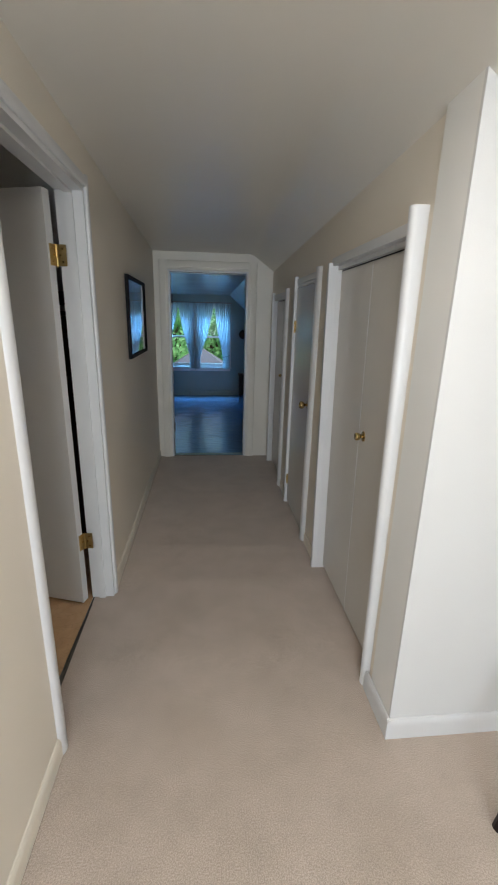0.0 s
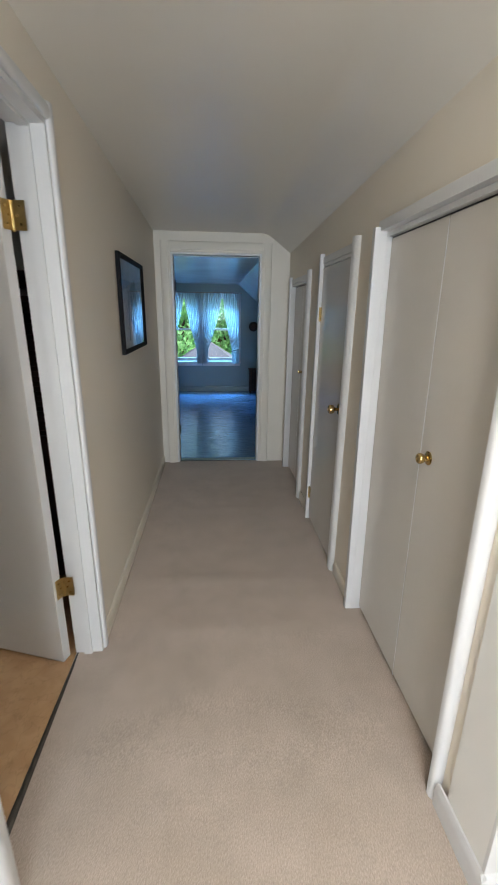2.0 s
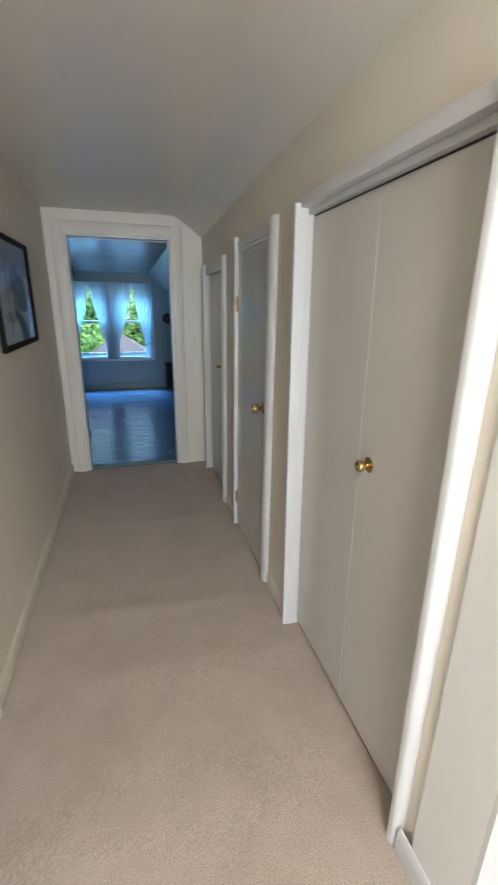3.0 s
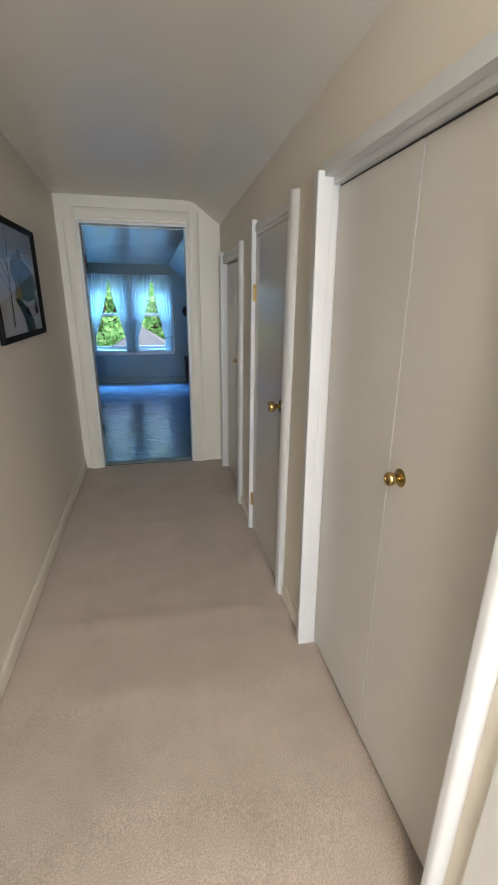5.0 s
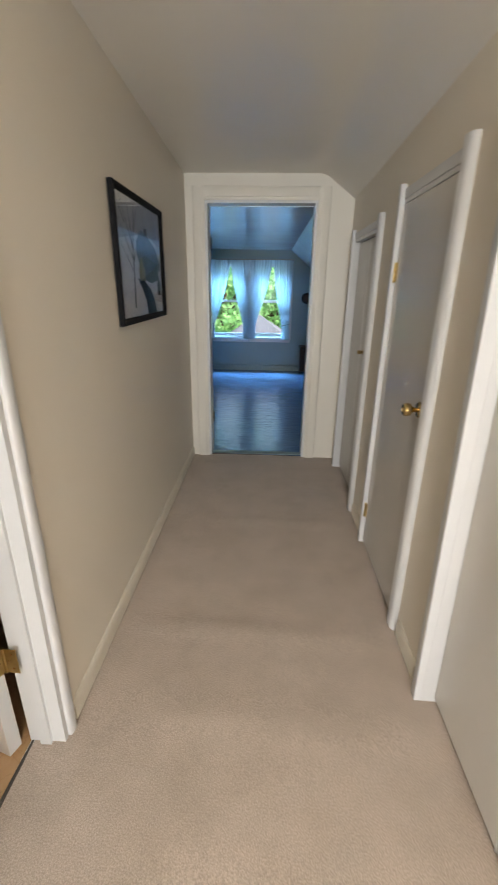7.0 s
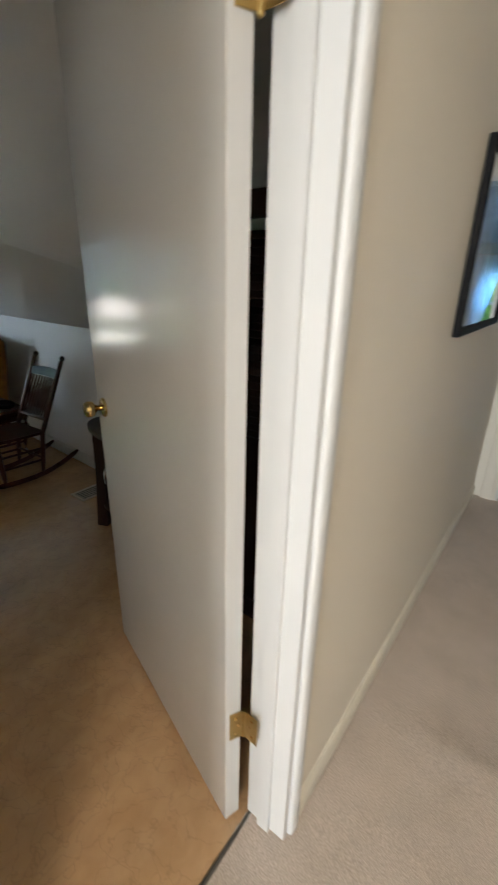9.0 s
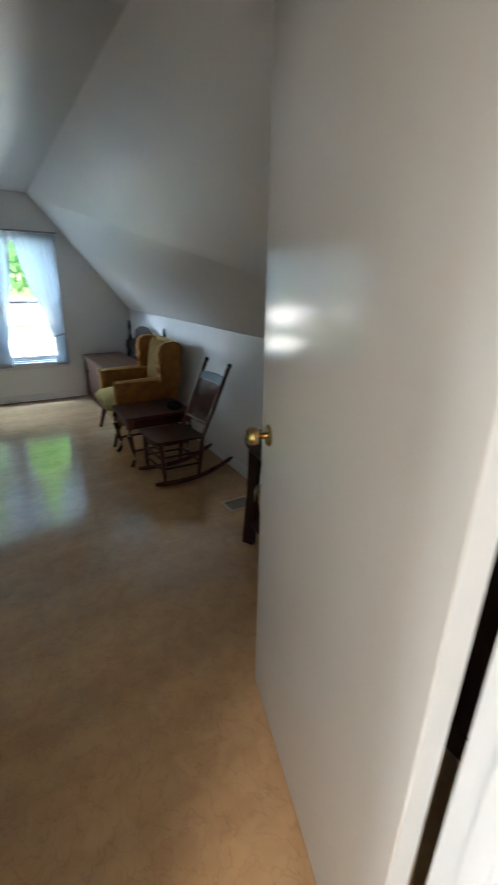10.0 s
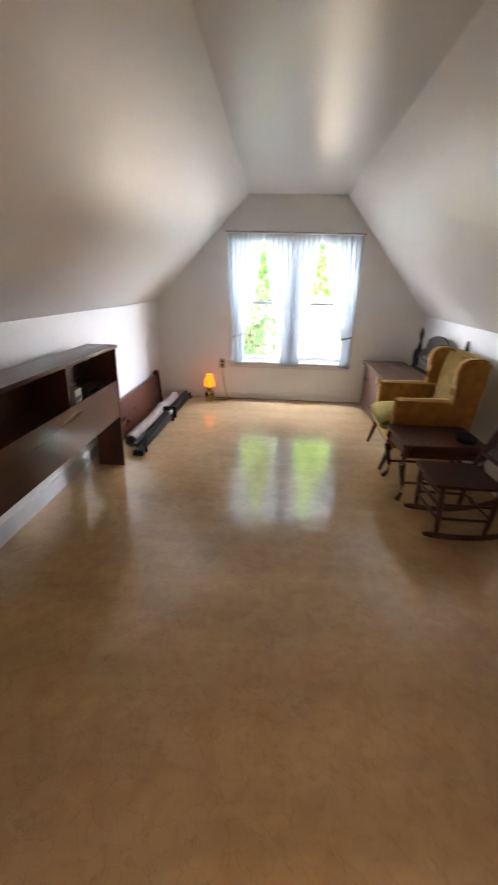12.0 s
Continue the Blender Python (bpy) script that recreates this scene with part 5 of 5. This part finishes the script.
# armless spindle-back rocking chair
def rocker():
    ob = thing("rocking_chair", "dark brown wooden armless rocking chair with a spindle back", "rocking chair", (-3.30, 2.60, Z0), rz=2)
    HW = 0.172
    bm = B()
    rings = []
    for x0, y0, y1 in ((-HW - 0.012, 0.02, 0.38), (-HW, 0.005, 0.39), (0, -0.005, 0.395), (HW, 0.005, 0.39), (HW + 0.012, 0.02, 0.38)):
        dip = 0.010 if abs(x0) < 0.1 else 0.0
        rings.append([(x0, y0, 0.342), (x0, y1, 0.332), (x0, y1, 0.352 - dip * 0.5), (x0, (y0 + y1) / 2, 0.354 - dip), (x0, y0, 0.364)])
    loft(bm, rings)
    part("seat", bm, M_WALNUT, ob, "", True)
    for s in (-1, 1):
        x = s * HW
        # runner: a shallow arc on the floor
        arc = []
        for i in range(15):
            y = -0.02 + 0.66 * i / 14
            arc.append((x, y, 0.020 + 0.62 * (y - 0.24) ** 2 * (1.0 if y > 0.24 else 0.5)))
        part("runner", tube(B(), arc, [(0.014, 0.012)] + [(0.017, 0.019)] * 13 + [(0.012, 0.009)], 8), M_MAHOG, ob, "", True)
        part("front_leg", turned(B(), (x, 0.055, 0.05), (x * 0.96, 0.045, 0.345), (0.013, 0.017, 0.019, 0.018, 0.020, 0.017, 0.019), 10), M_WALNUT_Z, ob, "", True)
        part("back_leg", turned(B(), (x, 0.335, 0.045), (x, 0.375, 0.34), (0.013, 0.017, 0.018, 0.017, 0.018), 10), M_WALNUT_Z, ob, "", True)
        post = part("back_post", turned(B(), (x, 0.372, 0.33), (x * 1.03, 0.598, 0.838), (0.017, 0.018, 0.017, 0.018, 0.016, 0.017, 0.015, 0.016), 10), M_WALNUT_Z, ob, "", True)
        part("finial", lathe(B(), [(0.009, 0.0), (0.012, 0.008), (0.019, 0.022), (0.018, 0.035), (0.010, 0.045), (0.001, 0.047)], n=10, m=pose(x * 1.03, 0.598, 0.832, -24, 0, 0)), M_EBONY, post, "", True)
        for z in (0.145, 0.235):
            part("side_stretcher", rod(B(), (x, 0.055, z), (x, 0.35, z - 0.01), 0.009), M_WALNUT, ob, "", True)
    for z in (0.13, 0.21, 0.28):
        part("front_stretcher", turned(B(), (-HW, 0.052, z), (HW, 0.052, z), (0.007, 0.010, 0.011, 0.010, 0.007), 8), M_WALNUT, ob, "", True)
    part("back_stretcher", rod(B(), (-HW, 0.345, 0.15), (HW, 0.345, 0.15), 0.009), M_WALNUT, ob, "", True)

    def lean(z):
        return 0.372 + (z - 0.33) * 0.445
    bm = B()
    rings = []
    for i in range(9):
        u = -1 + 2 * i / 8
        x = u * (HW - 0.004)
        bow = 0.018 * (1 - u * u)
        z0, z1 = 0.715, 0.768 + 0.006 * (1 - u * u)
        rings.append([(x, lean(z) + bow + t, z) for z, t in ((z0, -0.008), (z1, -0.008), (z1, 0.008), (z0, 0.008))])
    loft(bm, rings)
    part("crest_rail", bm, M_CREST, ob, "worn blue-grey glossy crest rail", True)
    part("lower_back_rail", rod(B(), (-HW, lean(0.43), 0.43), (HW, lean(0.43), 0.43), 0.013), M_WALNUT, ob, "", True)
    for i in range(9):
        u = -0.8 + 0.2 * i
        x = u * (HW - 0.004)
        part("spindle", turned(B(), (x, lean(0.43), 0.43), (x, lean(0.71) + 0.018 * (1 - u * u), 0.71), (0.006, 0.009, 0.010, 0.008, 0.006), 7), M_WALNUT_Z, ob, "", True)
    return ob


rocker()

# half-oval stand by the door, with a lower shelf and a basket
st = thing("half_oval_stand", "dark oak half-oval stand with slab legs and a low shelf", "table", (-2.0, 2.953, Z0))


def half_oval(rx, ry, z0, z1, back=0.0):
    """A slab with a straight back edge and a half-oval front."""
    bm = B()
    pts = [(rx, back)] * (back > 0) + [(rx * math.cos(a), -ry * math.sin(a)) for a in np.linspace(0, math.pi, 29)] + [(-rx, back)] * (back > 0)
    loft(bm, [[(x * k, y * k, z) for x, y in pts] for k, z in ((0.985, z0), (1.0, z0 + 0.004), (1.0, z1 - 0.004), (0.985, z1))])
    return bm


part("tabletop", half_oval(0.385, 0.185, 0.598, 0.626, 0.12), M_OAKDARK, st, "", True)
part("shelf", half_oval(0.345, 0.165, 0.130, 0.150, 0.11), M_OAKDARK, st, "", True)
part("apron", half_oval(0.300, 0.125, 0.535, 0.598, 0.09), M_OAKDARK, st, "", True)
for fx, fy, hx, hy, turn in ((-0.213, -0.132, -0.205, -0.105, 25), (-0.005, -0.145, -0.005, -0.120, 0), (0.205, -0.132, 0.200, -0.105, -25), (-0.235, 0.092, -0.225, 0.080, 90), (0.235, 0.092, 0.225, 0.080, 90)):
    d = Vector((math.sin(radians(turn)), -math.cos(radians(turn)), 0))
    nrm = Vector((-d.y, d.x, 0))
    foot, head = Vector((fx, fy, 0)), Vector((hx, hy, 0.60))
    bm = B()
    loft(bm, [[p + nrm * u + d * t for u, t in ((-hw, -0.020), (hw, -0.020), (hw, 0.020), (-hw, 0.020))] for p, hw in ((foot, 0.034), (foot.lerp(head, 0.10), 0.033), (foot.lerp(head, 0.55), 0.026), (head, 0.034))])
    part("leg", bm, M_OAKDARK, st)

bk = thing("wicker_basket", "tan wicker basket with a white cloth on the stand's shelf", "basket", (-2.095, 2.925, Z0 + 0.150))
for i in range(9):
    z = 0.012 + 0.022 * i
    r = 0.068 + 0.0042 * i
    bm = B()
    n = 36
    tube(bm, [((r + 0.004 * (-1) ** (k + i)) * math.cos(2 * math.pi * k / n), (r + 0.004 * (-1) ** (k + i)) * math.sin(2 * math.pi * k / n), z) for k in range(n + 1)], 0.0125, 6)
    part("weave_ring", bm, M_WICKER, bk, "", True)
part("basket_floor", lathe(B(), [(0.001, 0.0), (0.068, 0.0), (0.068, 0.008), (0.001, 0.008)], n=20), M_WICKER, bk)
part("rim", tube(B(), [(0.108 * math.cos(a), 0.108 * math.sin(a), 0.212) for a in np.linspace(0, 2 * math.pi, 33)], 0.011, 8), M_WICKER, bk, "", True)
bm = B()
rings = []
for r, z in ((0.092, 0.17), (0.102, 0.205), (0.116, 0.224), (0.126, 0.202), (0.124, 0.155)):
    rings.append([(r * math.cos(a) + 0.004 * math.sin(9 * a), r * math.sin(a), z + 0.008 * math.sin(7 * a)) for a in np.linspace(2.9, 4.3, 12)])
loft(bm, rings, closed=False)
part("cloth", bm, M_CLOTH, bk, "white cloth over the rim", True)

# floor register by the north wall
vr = thing("floor_register", "painted metal floor register with a dark sheet under its slats", "vent", (-2.638, 3.048, Z0))
bm = B()
for x0, x1, y0, y1 in ((-0.078, -0.062, -0.15, 0.15), (0.062, 0.078, -0.15, 0.15), (-0.062, 0.062, -0.15, -0.132), (-0.062, 0.062, 0.132, 0.15)):
    box(bm, x0, x1, y0, y1, 0.0, 0.006)
part("frame", bm, surf("tan_enamel", (0.52, 0.42, 0.30), (0.60, 0.49, 0.36), 12, 0.35), vr)
# near-black sheet paints the shade of the duct below the slats
part("backing", box(B(), -0.062, 0.062, -0.132, 0.132, 0.0, 0.0015), M_DARK, vr)
for i in range(13):
    y = -0.12 + 0.02 * i
    bm = B()
    loft(bm, [[(x, y - 0.006, 0.002), (x, y + 0.001, 0.0055), (x, y + 0.003, 0.0055), (x, y - 0.003, 0.002)] for x in (-0.062, 0.062)])
    part("slat", bm, surf("tan_grey_enamel", (0.36, 0.32, 0.25), (0.44, 0.39, 0.31), 12, 0.4) if i == 0 else bpy.data.materials["tan_grey_enamel"], vr)

# louvred screen added on faint slat lines, darkening the shaded gap behind the door
scr = thing("gap_dark_screen", "added near-black louvred screen darkening the gap behind the open door", "screen", (-1.38, 2.72, Z0))
SW, SH = 0.70, 1.685
for x in (0.0, SW - 0.045):
    part("stile", box(B(), x, x + 0.045, 0.0, 0.028, 0.0, SH, 0.003), M_OAKDARK, scr)
for z0, z1 in ((0.04, 0.14), (0.80, 0.88), (SH - 0.08, SH)):
    part("rail", box(B(), 0.045, SW - 0.045, 0.002, 0.026, z0, z1, 0.002), M_OAKDARK, scr)
part("lower_panel", box(B(), 0.045, SW - 0.045, 0.010, 0.018, 0.14, 0.80), M_OAKDARK, scr)
for i in range(27):
    z = 0.886 + 0.0255 * i
    bm = B()
    loft(bm, [[(x, 0.003, z), (x, 0.006, z - 0.003), (x, 0.025, z + 0.021), (x, 0.022, z + 0.024)] for x in (0.045, SW - 0.045)])
    part("slat", bm, M_OAKDARK, scr)

# ---------------------------------------------------------------- far room: what shows through the doorway
cab = thing("magazine_cabinet", "small near-black slatted cabinet against the far wall", "cabinet", (0.72, 8.62, Z0))
part("body", box(B(), 0.0, 0.30, 0.03, 0.21, 0.03, 0.44, 0.004), M_EBONY, cab)
part("top", box(B(), -0.015, 0.315, 0.0, 0.215, 0.44, 0.462, 0.004), M_OAKDARK, cab)
for i in range(6):
    part("slat", box(B(), 0.02 + 0.047 * i, 0.05 + 0.047 * i, 0.012, 0.03, 0.05, 0.42, 0.003), M_OAKDARK, cab)
for x in (0.02, 0.28):
    part("foot", box(B(), x - 0.015, x + 0.015, 0.06, 0.19, 0.0, 0.03, 0.003), M_EBONY, cab)
plq = thing("wall_plaque", "small round dark plaque on the blue-green wall", "wall decoration", (0.80, FAR_Y - 0.001, 1.24))
m = pose(0, 0, 0, 90, 0, 0)
part("disc", lathe(B(), [(0.001, 0.0), (0.085, 0.0), (0.09, 0.008), (0.080, 0.02), (0.060, 0.014), (0.001, 0.014)], n=28, m=m), M_EBONY, plq, "", True)
part("face", lathe(B(), [(0.001, 0.014), (0.058, 0.014), (0.056, 0.017), (0.001, 0.017)], n=24, m=m), M_OAKDARK, plq, "", True)
